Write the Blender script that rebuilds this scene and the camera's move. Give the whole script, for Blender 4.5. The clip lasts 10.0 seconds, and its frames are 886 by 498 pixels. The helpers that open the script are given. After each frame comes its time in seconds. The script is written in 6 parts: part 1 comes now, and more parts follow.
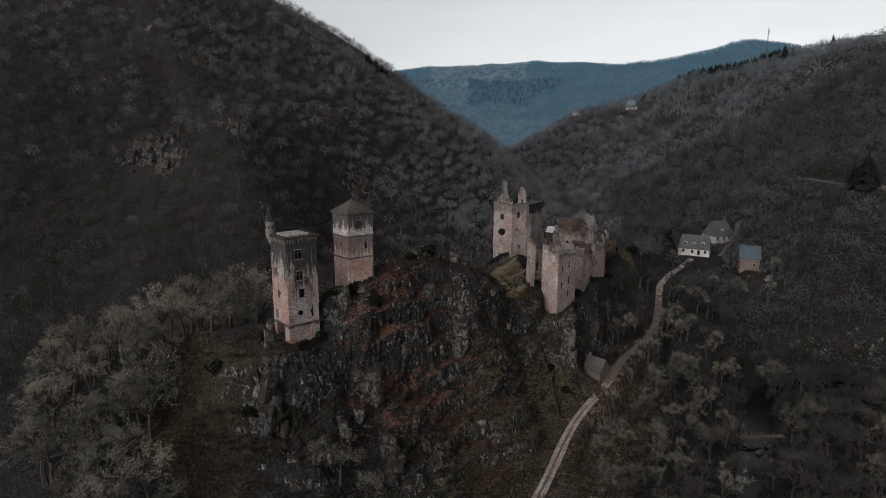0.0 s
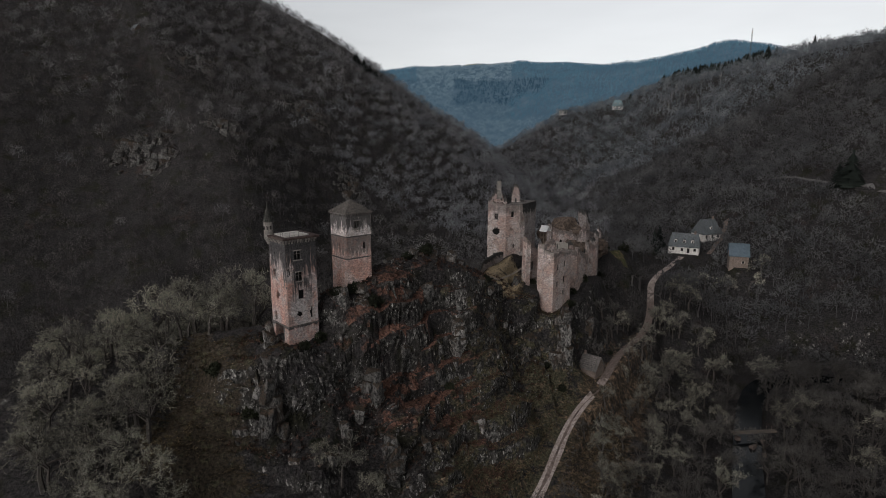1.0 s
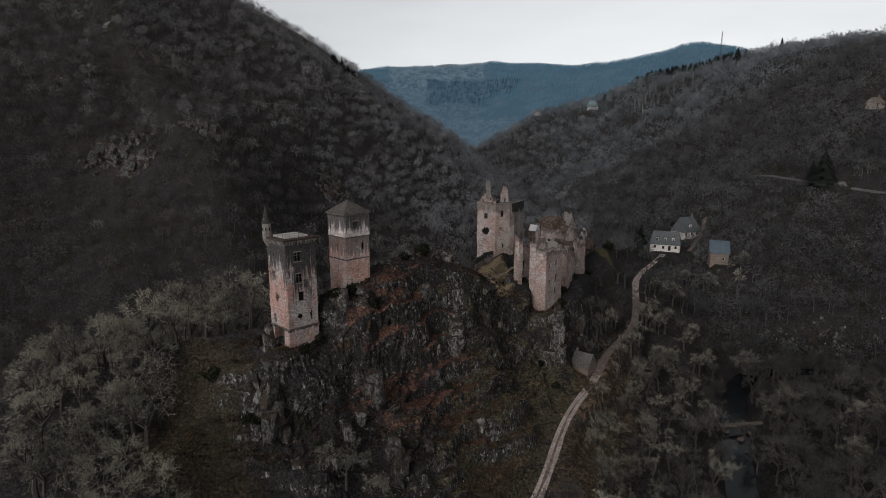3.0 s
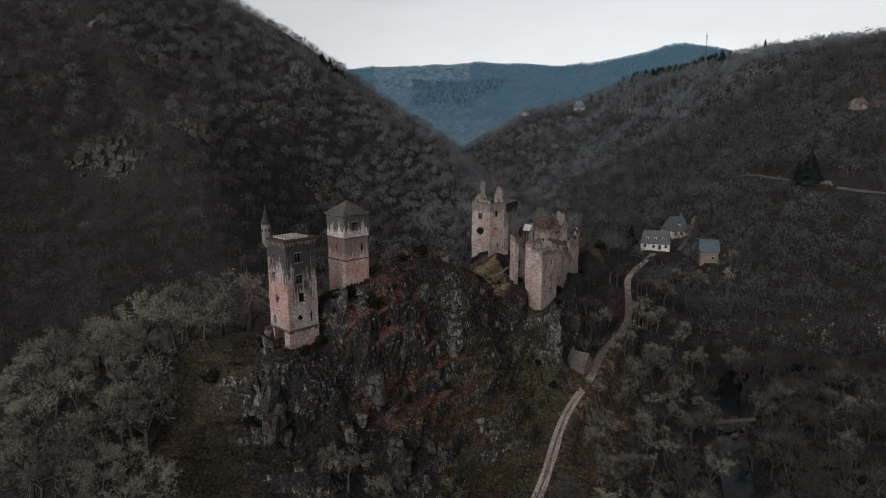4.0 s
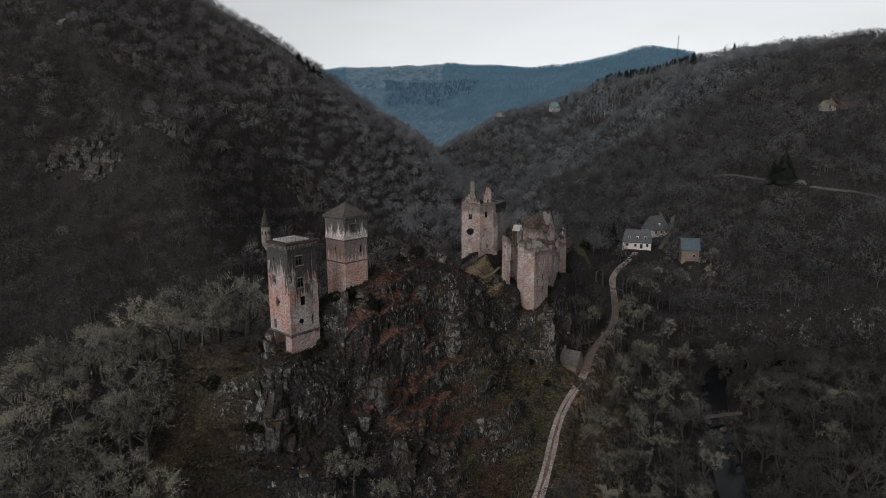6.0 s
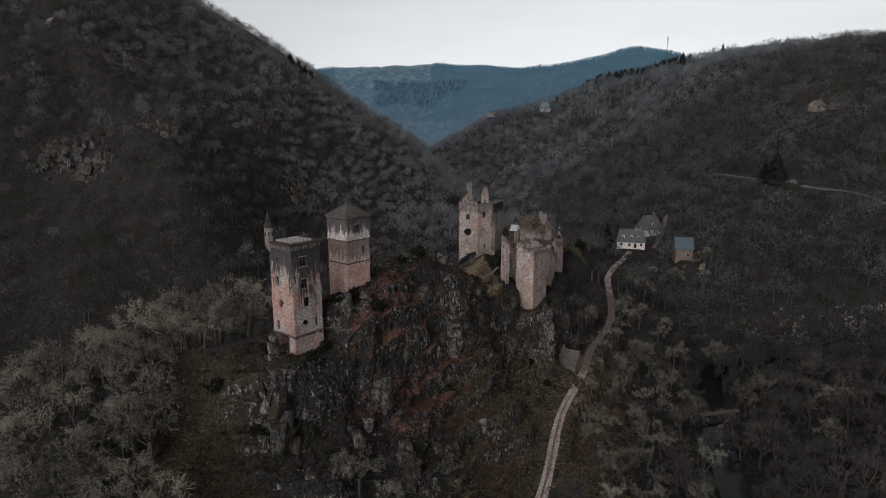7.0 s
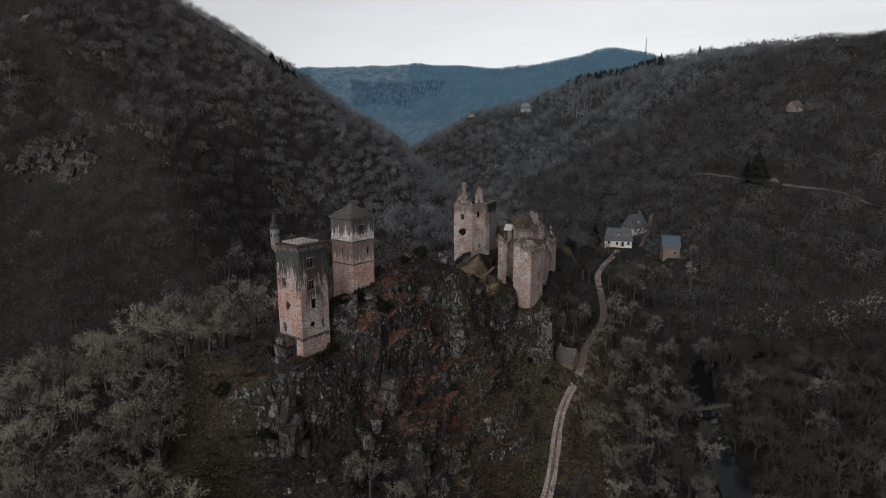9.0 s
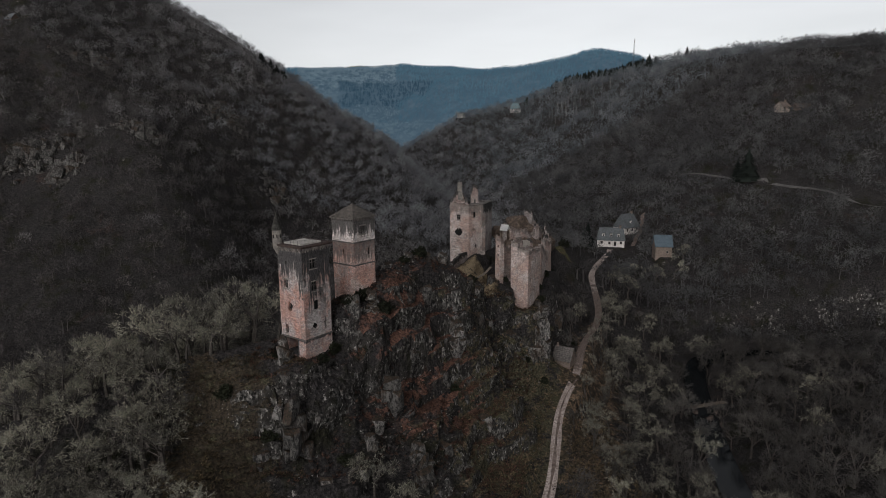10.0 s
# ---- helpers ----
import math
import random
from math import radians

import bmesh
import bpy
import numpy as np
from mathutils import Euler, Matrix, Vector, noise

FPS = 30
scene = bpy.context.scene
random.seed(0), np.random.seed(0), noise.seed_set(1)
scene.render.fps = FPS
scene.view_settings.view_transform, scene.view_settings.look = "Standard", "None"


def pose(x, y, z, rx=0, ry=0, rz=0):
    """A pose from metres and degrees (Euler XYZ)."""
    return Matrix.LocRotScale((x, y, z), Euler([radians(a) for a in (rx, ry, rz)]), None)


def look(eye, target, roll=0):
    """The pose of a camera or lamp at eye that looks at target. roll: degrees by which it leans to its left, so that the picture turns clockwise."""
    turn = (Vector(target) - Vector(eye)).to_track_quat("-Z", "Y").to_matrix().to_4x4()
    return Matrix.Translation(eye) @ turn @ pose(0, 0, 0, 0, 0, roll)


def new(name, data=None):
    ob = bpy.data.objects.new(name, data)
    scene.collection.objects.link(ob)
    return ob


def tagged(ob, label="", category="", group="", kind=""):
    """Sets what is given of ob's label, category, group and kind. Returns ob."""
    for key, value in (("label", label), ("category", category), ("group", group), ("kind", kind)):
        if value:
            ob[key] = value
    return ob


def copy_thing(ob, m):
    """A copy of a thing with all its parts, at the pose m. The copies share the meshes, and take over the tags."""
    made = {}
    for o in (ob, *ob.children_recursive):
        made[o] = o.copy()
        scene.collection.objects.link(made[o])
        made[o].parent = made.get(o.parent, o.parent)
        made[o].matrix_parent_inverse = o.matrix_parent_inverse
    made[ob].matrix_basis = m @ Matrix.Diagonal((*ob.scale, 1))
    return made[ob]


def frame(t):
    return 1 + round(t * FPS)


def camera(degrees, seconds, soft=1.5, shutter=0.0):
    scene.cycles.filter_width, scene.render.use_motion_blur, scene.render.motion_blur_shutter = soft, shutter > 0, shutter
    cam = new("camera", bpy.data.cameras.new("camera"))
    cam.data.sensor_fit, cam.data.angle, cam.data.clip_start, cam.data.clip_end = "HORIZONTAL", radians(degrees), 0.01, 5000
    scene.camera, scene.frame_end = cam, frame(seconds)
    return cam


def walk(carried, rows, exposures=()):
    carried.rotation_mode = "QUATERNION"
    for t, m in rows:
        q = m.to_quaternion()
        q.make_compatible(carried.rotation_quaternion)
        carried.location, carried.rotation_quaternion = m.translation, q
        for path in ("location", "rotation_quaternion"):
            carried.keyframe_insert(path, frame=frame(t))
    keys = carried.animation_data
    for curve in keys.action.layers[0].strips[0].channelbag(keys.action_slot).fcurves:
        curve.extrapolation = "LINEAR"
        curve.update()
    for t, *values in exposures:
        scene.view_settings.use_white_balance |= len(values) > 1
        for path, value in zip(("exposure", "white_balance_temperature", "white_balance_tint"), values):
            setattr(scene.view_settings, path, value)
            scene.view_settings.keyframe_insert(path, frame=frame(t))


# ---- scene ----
cam = camera(74.8, 10.0, soft=0.7)
METRES, EYE, TILT, LEAN, TURN = 30.0, 82.0, 0.0, 0.0, 7.4
ROWS = [
    (0.0, 0.0, 0.0, 0.0, 0.02, -11.0, -0.1),
    (0.5, -0.0446, -0.0002, -0.0011, -0.68, -11.02, -0.04),
    (1.0, -0.0947, 0.0003, -0.0019, -1.43, -11.0, 0.02),
    (1.5, -0.1417, 0.0019, -0.003, -2.1, -10.99, 0.06),
    (2.0, -0.1926, 0.0046, -0.0042, -2.83, -10.99, 0.08),
    (2.5, -0.2395, 0.0079, -0.0053, -3.5, -10.98, 0.09),
    (4.0, -0.3915, 0.0226, -0.0063, -5.68, -10.94, 0.14),
    (4.5, -0.4395, 0.0277, -0.0063, -6.36, -10.93, 0.16),
    (5.0, -0.4921, 0.034, -0.0053, -7.11, -10.9, 0.17),
    (5.5, -0.5404, 0.0405, -0.0047, -7.8, -10.87, 0.19),
    (7.0, -0.6914, 0.0672, -0.0034, -9.65, -10.85, 0.23),
    (7.5, -0.7396, 0.0761, -0.0041, -10.03, -10.85, 0.24),
    (8.0, -0.7912, 0.0859, -0.0044, -10.6, -10.85, 0.25),
    (8.5, -0.8388, 0.0951, -0.0046, -11.26, -10.84, 0.27),
    (9.0, -0.8907, 0.1064, -0.0051, -12.0, -10.83, 0.3),
    (9.5, -0.9378, 0.1169, -0.0049, -12.63, -10.82, 0.32),
    (10.0, -0.989, 0.1295, -0.0053, -13.29, -10.8, 0.34),
]
walk(cam, [(t, pose(0, 0, EYE, TILT, LEAN, TURN) @ pose(METRES * x, METRES * y, METRES * z, 90 + pitch, roll, yaw)) for t, x, y, z, yaw, pitch, roll in ROWS])

# ---- light: a bright overcast sky and a wide, weak sun from behind the left shoulder ----
SUN_AZIMUTH, SUN_HEIGHT = 208.0, 42.0
world = bpy.data.worlds.new("overcast")
scene.world = world
world.use_nodes = True
wn, wl = world.node_tree.nodes, world.node_tree.links
wn.clear()
sky = wn.new("ShaderNodeTexSky")
sky.sky_type, sky.sun_disc = "NISHITA", False
sky.sun_elevation, sky.sun_rotation = radians(9.0), radians(SUN_AZIMUTH)
sky.air_density, sky.dust_density, sky.ozone_density = 1.0, 1.0, 1.0
grey = wn.new("ShaderNodeHueSaturation")
grey.inputs["Saturation"].default_value = 0.08
wl.new(sky.outputs[0], grey.inputs["Color"])
wtc = wn.new("ShaderNodeTexCoord")
wmap = wn.new("ShaderNodeMapping")
wmap.inputs["Scale"].default_value = (1.5, 1.5, 7.0)
wl.new(wtc.outputs["Generated"], wmap.inputs["Vector"])
cloud = wn.new("ShaderNodeTexNoise")
cloud.inputs["Scale"].default_value, cloud.inputs["Detail"].default_value = 1.6, 5.0
wl.new(wmap.outputs[0], cloud.inputs["Vector"])
tone = wn.new("ShaderNodeMapRange")
tone.inputs["From Min"].default_value, tone.inputs["From Max"].default_value = 0.3, 0.7
tone.inputs["To Min"].default_value, tone.inputs["To Max"].default_value = 0.93, 1.06
wl.new(cloud.outputs["Fac"], tone.inputs["Value"])
cool = wn.new("ShaderNodeVectorMath")
cool.operation = "MULTIPLY"
cool.inputs[1].default_value = (0.99, 1.0, 1.03)
wl.new(grey.outputs[0], cool.inputs[0])
veil = wn.new("ShaderNodeVectorMath")
veil.operation = "SCALE"
wl.new(cool.outputs[0], veil.inputs[0])
wl.new(tone.outputs[0], veil.inputs["Scale"])
back = wn.new("ShaderNodeBackground")
back.inputs["Strength"].default_value = 0.15
wl.new(veil.outputs[0], back.inputs["Color"])
wout = wn.new("ShaderNodeOutputWorld")
wl.new(back.outputs[0], wout.inputs["Surface"])

sun = new("sun", bpy.data.lights.new("sun", "SUN"))
sun.data.energy, sun.data.angle, sun.data.color = 0.95, radians(22), (1.0, 0.97, 0.96)
a = radians(SUN_AZIMUTH)
sun.matrix_basis = look((0, 0, 300), (-300 * math.sin(a), -300 * math.cos(a), 300 - 300 * math.tan(radians(SUN_HEIGHT))))
scene.view_settings.exposure = 0.16

# ---- materials ----
class Mat:
    """A node material: a Principled surface and short calls that make nodes."""
    def __init__(self, name, rough=0.9, spec=0.2):
        self.m = bpy.data.materials.new(name)
        self.m.use_nodes = True
        self.n, self.l = self.m.node_tree.nodes, self.m.node_tree.links
        self.b = self.n["Principled BSDF"]
        self.b.inputs["Roughness"].default_value = rough
        self.b.inputs["Specular IOR Level"].default_value = spec

    def put(self, socket, value):
        if isinstance(value, bpy.types.NodeSocket):
            self.l.new(value, socket)
        elif value is not None:
            if isinstance(value, tuple) and len(value) == 3 and len(socket.default_value) == 4:
                value = (*value, 1)
            socket.default_value = value

    def place(self):
        return self.n.new("ShaderNodeNewGeometry").outputs["Position"]

    def uv(self):
        return self.n.new("ShaderNodeTexCoord").outputs["UV"]

    def up(self):
        g = self.n.new("ShaderNodeNewGeometry")
        s = self.n.new("ShaderNodeSeparateXYZ")
        self.l.new(g.outputs["Normal"], s.inputs[0])
        return s.outputs["Z"]

    def sep(self, vec, axis):
        s = self.n.new("ShaderNodeSeparateXYZ")
        self.l.new(vec, s.inputs[0])
        return s.outputs[axis]

    def scaled(self, vec, sx, sy, sz):
        m = self.n.new("ShaderNodeMapping")
        m.inputs["Scale"].default_value = (sx, sy, sz)
        self.l.new(vec, m.inputs["Vector"])
        return m.outputs[0]

    def noise(self, vec, scale, detail=4.0, rough=0.6, warp=0.0):
        t = self.n.new("ShaderNodeTexNoise")
        for k, v in (("Scale", scale), ("Detail", detail), ("Roughness", rough), ("Distortion", warp)):
            t.inputs[k].default_value = v
        self.l.new(vec, t.inputs["Vector"])
        return t.outputs["Fac"]

    def cells(self, vec, scale, what="Distance", feature="F1"):
        t = self.n.new("ShaderNodeTexVoronoi")
        t.feature = feature
        t.inputs["Scale"].default_value = scale
        self.l.new(vec, t.inputs["Vector"])
        return t.outputs[what]

    def ramp(self, value, lo, hi, a=0.0, b=1.0):
        t = self.n.new("ShaderNodeMapRange")
        t.interpolation_type = "SMOOTHSTEP"
        for k, v in (("From Min", lo), ("From Max", hi), ("To Min", a), ("To Max", b)):
            t.inputs[k].default_value = v
        self.l.new(value, t.inputs["Value"])
        return t.outputs[0]

    def math(self, op, a, b=None):
        t = self.n.new("ShaderNodeMath")
        t.operation = op
        self.put(t.inputs[0], a)
        if b is not None:
            self.put(t.inputs[1], b)
        return t.outputs[0]

    def mix(self, f, a, b, kind="MIX"):
        t = self.n.new("ShaderNodeMix")
        t.data_type, t.blend_type = "RGBA", kind
        self.put(t.inputs["Factor"], f)
        self.put(t.inputs[6], a)
        self.put(t.inputs[7], b)
        return t.outputs[2]

    def attr(self, name, what="Fac"):
        t = self.n.new("ShaderNodeAttribute")
        t.attribute_name = name
        return t.outputs[what]

    def chance(self, kind="object"):
        if kind == "object":
            return self.n.new("ShaderNodeObjectInfo").outputs["Random"]
        return self.n.new("ShaderNodeNewGeometry").outputs["Random Per Island"]

    def bump(self, height, strength, distance):
        t = self.n.new("ShaderNodeBump")
        t.inputs["Strength"].default_value, t.inputs["Distance"].default_value = strength, distance
        self.l.new(height, t.inputs["Height"])
        self.l.new(t.outputs[0], self.b.inputs["Normal"])

    def done(self, colour):
        self.put(self.b.inputs["Base Color"], colour)
        return self.m

    def patch(self, place, cx, cy, rx, ry, yaw, ragged=0.5):
        """1 inside an uneven oval of ground, 0 outside."""
        m = self.n.new("ShaderNodeMapping")
        m.vector_type = "TEXTURE"
        m.inputs["Location"].default_value, m.inputs["Rotation"].default_value = (cx, cy, 0), (0, 0, radians(yaw))
        m.inputs["Scale"].default_value = (rx, ry, 1e6)
        self.l.new(place, m.inputs["Vector"])
        d = self.n.new("ShaderNodeVectorMath")
        d.operation = "LENGTH"
        self.l.new(m.outputs[0], d.inputs[0])
        e = self.math("ADD", d.outputs["Value"], self.ramp(self.noise(place, 0.22, 6, 0.7), 0.25, 0.75, -ragged, ragged))
        return self.ramp(e, 0.8, 1.1, 1.0, 0.0)


def ground_material():
    k = Mat("ground_litter", 0.95, 0.1)
    p = k.place()
    big, mid, fine = k.noise(p, 0.035, 4), k.noise(p, 0.16, 5, 0.65), k.noise(p, 1.9, 8, 0.75)
    tuft = k.noise(p, 0.6, 6, 0.7, 0.5)
    litter = k.mix(k.ramp(fine, 0.38, 0.64), (0.010, 0.0094, 0.0095), (0.05, 0.0445, 0.0437))
    moss = k.mix(k.ramp(fine, 0.36, 0.64), (0.008, 0.008, 0.006), (0.03, 0.028, 0.018))
    fern = k.mix(k.ramp(fine, 0.36, 0.64), (0.022, 0.015, 0.013), (0.075, 0.05, 0.042))
    c = k.mix(k.ramp(mid, 0.5, 0.66), litter, moss)
    c = k.mix(k.math("MULTIPLY", k.ramp(k.noise(p, 0.11, 5, 0.7, 0.6), 0.57, 0.68), k.ramp(big, 0.4, 0.6, 0.2, 0.7)), c, fern)
    # open pasture by the track and the glade under the tower
    ochre = k.mix(k.ramp(fine, 0.38, 0.64), (0.05, 0.037, 0.027), (0.3, 0.2, 0.13))
    green = k.mix(k.ramp(fine, 0.38, 0.64), (0.022, 0.022, 0.014), (0.13, 0.118, 0.07))
    field = k.mix(k.ramp(tuft, 0.5, 0.66), green, ochre)
    field = k.mix(k.ramp(k.noise(p, 0.2, 4), 0.52, 0.64), field, litter)
    c = k.mix(k.math("MULTIPLY", k.patch(p, 3, 132, 15, 32, -32), 0.75), c, field)
    brown = k.mix(k.ramp(fine, 0.36, 0.66), (0.018, 0.0145, 0.011), (0.08, 0.062, 0.044))
    c = k.mix(k.math("MULTIPLY", k.patch(p, -60, 98, 9, 15, 25), 0.9), c, k.mix(k.ramp(tuft, 0.5, 0.66), brown, green))
    c = k.mix(k.math("MULTIPLY", k.patch(p, 27, 147, 9, 44, -22), 0.8), c, k.mix(k.ramp(tuft, 0.46, 0.6), brown, ochre))
    # red-brown heather on the ledges of the crag
    heath = k.mix(k.ramp(fine, 0.38, 0.62), (0.045, 0.025, 0.019), (0.2, 0.105, 0.077))
    c = k.mix(k.math("MULTIPLY", k.patch(p, -21, 123.5, 17, 10, 32), k.math("MULTIPLY", k.ramp(k.up(), 0.3, 0.62), k.ramp(k.noise(p, 0.2, 5, 0.65), 0.38, 0.48, 0.05, 0.95))), c, heath)
    lawn = k.mix(k.ramp(fine, 0.36, 0.64), (0.11, 0.088, 0.058), (0.34, 0.26, 0.165))
    c = k.mix(k.patch(p, -2.5, 172, 7, 15, -8, 0.2), c, k.mix(k.ramp(tuft, 0.52, 0.66), lawn, brown))
    rock = k.noise(k.scaled(p, 1, 1, 0.75), 1.1, 9, 0.75, 0.3)
    stone = k.mix(k.ramp(rock, 0.42, 0.63), (0.009, 0.0085, 0.008), (0.155, 0.146, 0.137))
    stone = k.mix(k.ramp(k.noise(p, 0.4, 4), 0.42, 0.6, 0.0, 0.8), stone, (0.03, 0.027, 0.024))
    stone = k.mix(k.ramp(k.noise(k.scaled(p, 1, 1, 0.5), 1.9, 6, 0.65), 0.55, 0.66, 0, 0.85), stone, (0.36, 0.345, 0.32))
    slope = k.math("ADD", k.math("ADD", k.up(), k.ramp(k.noise(p, 0.5, 6), 0.3, 0.7, -0.3, 0.3)), k.ramp(k.noise(p, 0.12, 3), 0.35, 0.65, -0.22, 0.4))
    c = k.mix(k.ramp(slope, 0.12, 0.3, 1.0, 0.0), c, stone)
    # terrace and the green terrace
    bright = k.mix(k.ramp(fine, 0.36, 0.64), (0.035, 0.037, 0.016), (0.09, 0.085, 0.038))
    c = k.mix(k.patch(p, 41, 229.5, 4.2, 7, 20, 0.3), c, k.mix(k.ramp(tuft, 0.52, 0.6), bright, ochre))
    speck = k.math("MULTIPLY", k.ramp(k.cells(p, 1.1), 0.09, 0.14, 1, 0), k.math("MULTIPLY", k.ramp(k.noise(p, 0.07, 3), 0.46, 0.58), k.patch(p, -8, 130, 26, 60, -50)))
    c = k.mix(speck, c, (0.26, 0.245, 0.22))
    k.bump(k.math("ADD", k.math("MULTIPLY", rock, 1.0), k.math("MULTIPLY", fine, 0.6)), 1.0, 0.7)
    return k.done(c)


def rock_material(name="crag_rock", light=1.0, mossy=1.0):
    k = Mat(name, 0.85, 0.25)
    p = k.place()
    v = k.scaled(p, 1, 1, 0.6)
    grain, streak, big = k.noise(p, 2.4, 9, 0.75), k.noise(v, 1.5, 8, 0.75, 0.4), k.noise(p, 0.22, 3)
    c = k.mix(k.ramp(streak, 0.42, 0.6), (0.018 * light, 0.017 * light, 0.016 * light), (0.16 * light, 0.15 * light, 0.14 * light))
    c = k.mix(k.ramp(big, 0.5, 0.65, 0, 0.5 * mossy), c, (0.07 * light, 0.05 * light, 0.04 * light))
    c = k.mix(k.ramp(k.noise(p, 2.6, 4), 0.6, 0.68, 0, 0.6), c, (0.22 * light, 0.21 * light, 0.19 * light))
    moss = k.mix(k.ramp(grain, 0.4, 0.6), (0.014, 0.014, 0.01), (0.06, 0.038, 0.026))
    c = k.mix(k.ramp(k.math("ADD", k.up(), k.ramp(big, 0.3, 0.7, -0.3, 0.3)), 0.2, 0.55, 0.0, mossy), c, moss)
    crack = k.math("MULTIPLY", k.ramp(k.cells(k.scaled(p, 1, 1, 0.45), 1.1, "Distance", "DISTANCE_TO_EDGE"), 0.0, 0.07, 0.8, 0.0), k.ramp(big, 0.35, 0.6))
    c = k.mix(crack, c, (0.01, 0.009, 0.009))
    k.bump(k.math("ADD", grain, k.math("MULTIPLY", streak, 1.5)), 0.9, 0.35)
    return k.done(c)


def masonry_material(name, warm, pale, dark, streaks=0.6, red=0.5, drip=0.8, grime=0.45):
    k = Mat(name, 0.92, 0.15)
    p, uv = k.place(), k.uv()
    t = k.n.new("ShaderNodeTexBrick")
    t.offset, t.squash = 0.5, 1.0
    for key, val in (("Scale", 1.0), ("Mortar Size", 0.018), ("Brick Width", 0.5), ("Row Height", 0.25), ("Bias", 0.0), ("Mortar Smooth", 0.4)):
        t.inputs[key].default_value = val
    t.inputs["Color1"].default_value, t.inputs["Color2"].default_value, t.inputs["Mortar"].default_value = (0.64, 0.63, 0.63, 1), (1.22, 1.21, 1.2, 1), (0.74, 0.72, 0.71, 1)
    wob = k.n.new("ShaderNodeVectorMath")
    wob.operation = "ADD"
    jitter = k.n.new("ShaderNodeTexNoise")
    jitter.inputs["Scale"].default_value = 1.4
    k.l.new(p, jitter.inputs["Vector"])
    shrink = k.n.new("ShaderNodeVectorMath")
    shrink.operation = "SCALE"
    shrink.inputs["Scale"].default_value = 0.16
    k.l.new(jitter.outputs["Color"], shrink.inputs[0])
    k.l.new(uv, wob.inputs[0])
    k.l.new(shrink.outputs[0], wob.inputs[1])
    k.l.new(wob.outputs[0], t.inputs["Vector"])
    big, mid, fine = k.noise(p, 0.22, 4, 0.6), k.noise(p, 0.9, 5, 0.65), k.noise(p, 4.0, 5, 0.7)
    c = k.mix(k.ramp(big, 0.40, 0.60), warm, pale)
    c = k.mix(k.ramp(mid, 0.52, 0.66, 0, red), c, tuple(x * s for x, s in zip(warm, (1.15, 0.85, 0.75))))
    c = k.mix(k.ramp(fine, 0.46, 0.64, 0, 0.8), c, tuple(x * 0.36 for x in pale))
    c = k.mix(1.0, c, t.outputs["Color"], "MULTIPLY")
    run = k.noise(k.scaled(uv, 1.0, 0.09, 1.0), 1.5, 6, 0.7)
    # weather streaks, strongest under the wall heads (stored with each wall as its run-off)
    c = k.mix(k.math("MULTIPLY", k.ramp(k.noise(k.scaled(uv, 1.3, 0.05, 1.0), 1.1, 3, 0.6), 0.56, 0.66), 0.5 * drip * drip), c, tuple(min(0.6, x * 1.3) for x in pale))
    blot = k.noise(p, 0.55, 6, 0.7)
    soot = k.math("ADD", k.math("ADD", k.math("MULTIPLY", run, drip), k.math("MULTIPLY", blot, 1 - drip)), k.math("MULTIPLY", k.attr("runoff"), 0.24))
    wash = k.math("MULTIPLY", k.ramp(soot, 0.54, 0.64), k.ramp(k.attr("runoff"), 0.1, 0.45))
    c = k.mix(k.math("MULTIPLY", wash, streaks), c, k.mix(k.ramp(fine, 0.4, 0.65), dark, tuple(x * 3.0 for x in dark)))
    # dark lichen in blotches all over the wall
    lichen = k.noise(k.scaled(p, 1, 1, 0.7), 0.8, 8, 0.75, 0.4)
    c = k.mix(k.ramp(lichen, 0.52, 0.64, 0.0, grime), c, k.mix(k.ramp(fine, 0.4, 0.65), tuple(x * 1.2 for x in dark), tuple(x * 4.0 for x in dark)))
    k.bump(k.math("ADD", t.outputs["Fac"], k.math("MULTIPLY", fine, -1.2)), 0.8, -0.06)
    return k.done(c)


def plain_material(name, a, b, scale=2.0, rough=0.85, bump=0.3, dist=0.05, spec=0.2, per="", grain=(1, 1, 1)):
    k = Mat(name, rough, spec)
    p = k.scaled(k.place(), *grain)
    f, g = k.noise(p, scale, 6, 0.65), k.noise(p, scale * 0.13, 3)
    c = k.mix(k.ramp(f, 0.32, 0.68), a, b)
    c = k.mix(k.ramp(g, 0.35, 0.7, 0, 0.35), c, tuple(x * 0.6 for x in a))
    if per:
        c = k.mix(1.0, c, k.mix(k.chance(per), (0.65, 0.65, 0.65), (1.3, 1.28, 1.24)), "MULTIPLY")
    if bump:
        k.bump(f, bump, dist)
    return k.done(c)


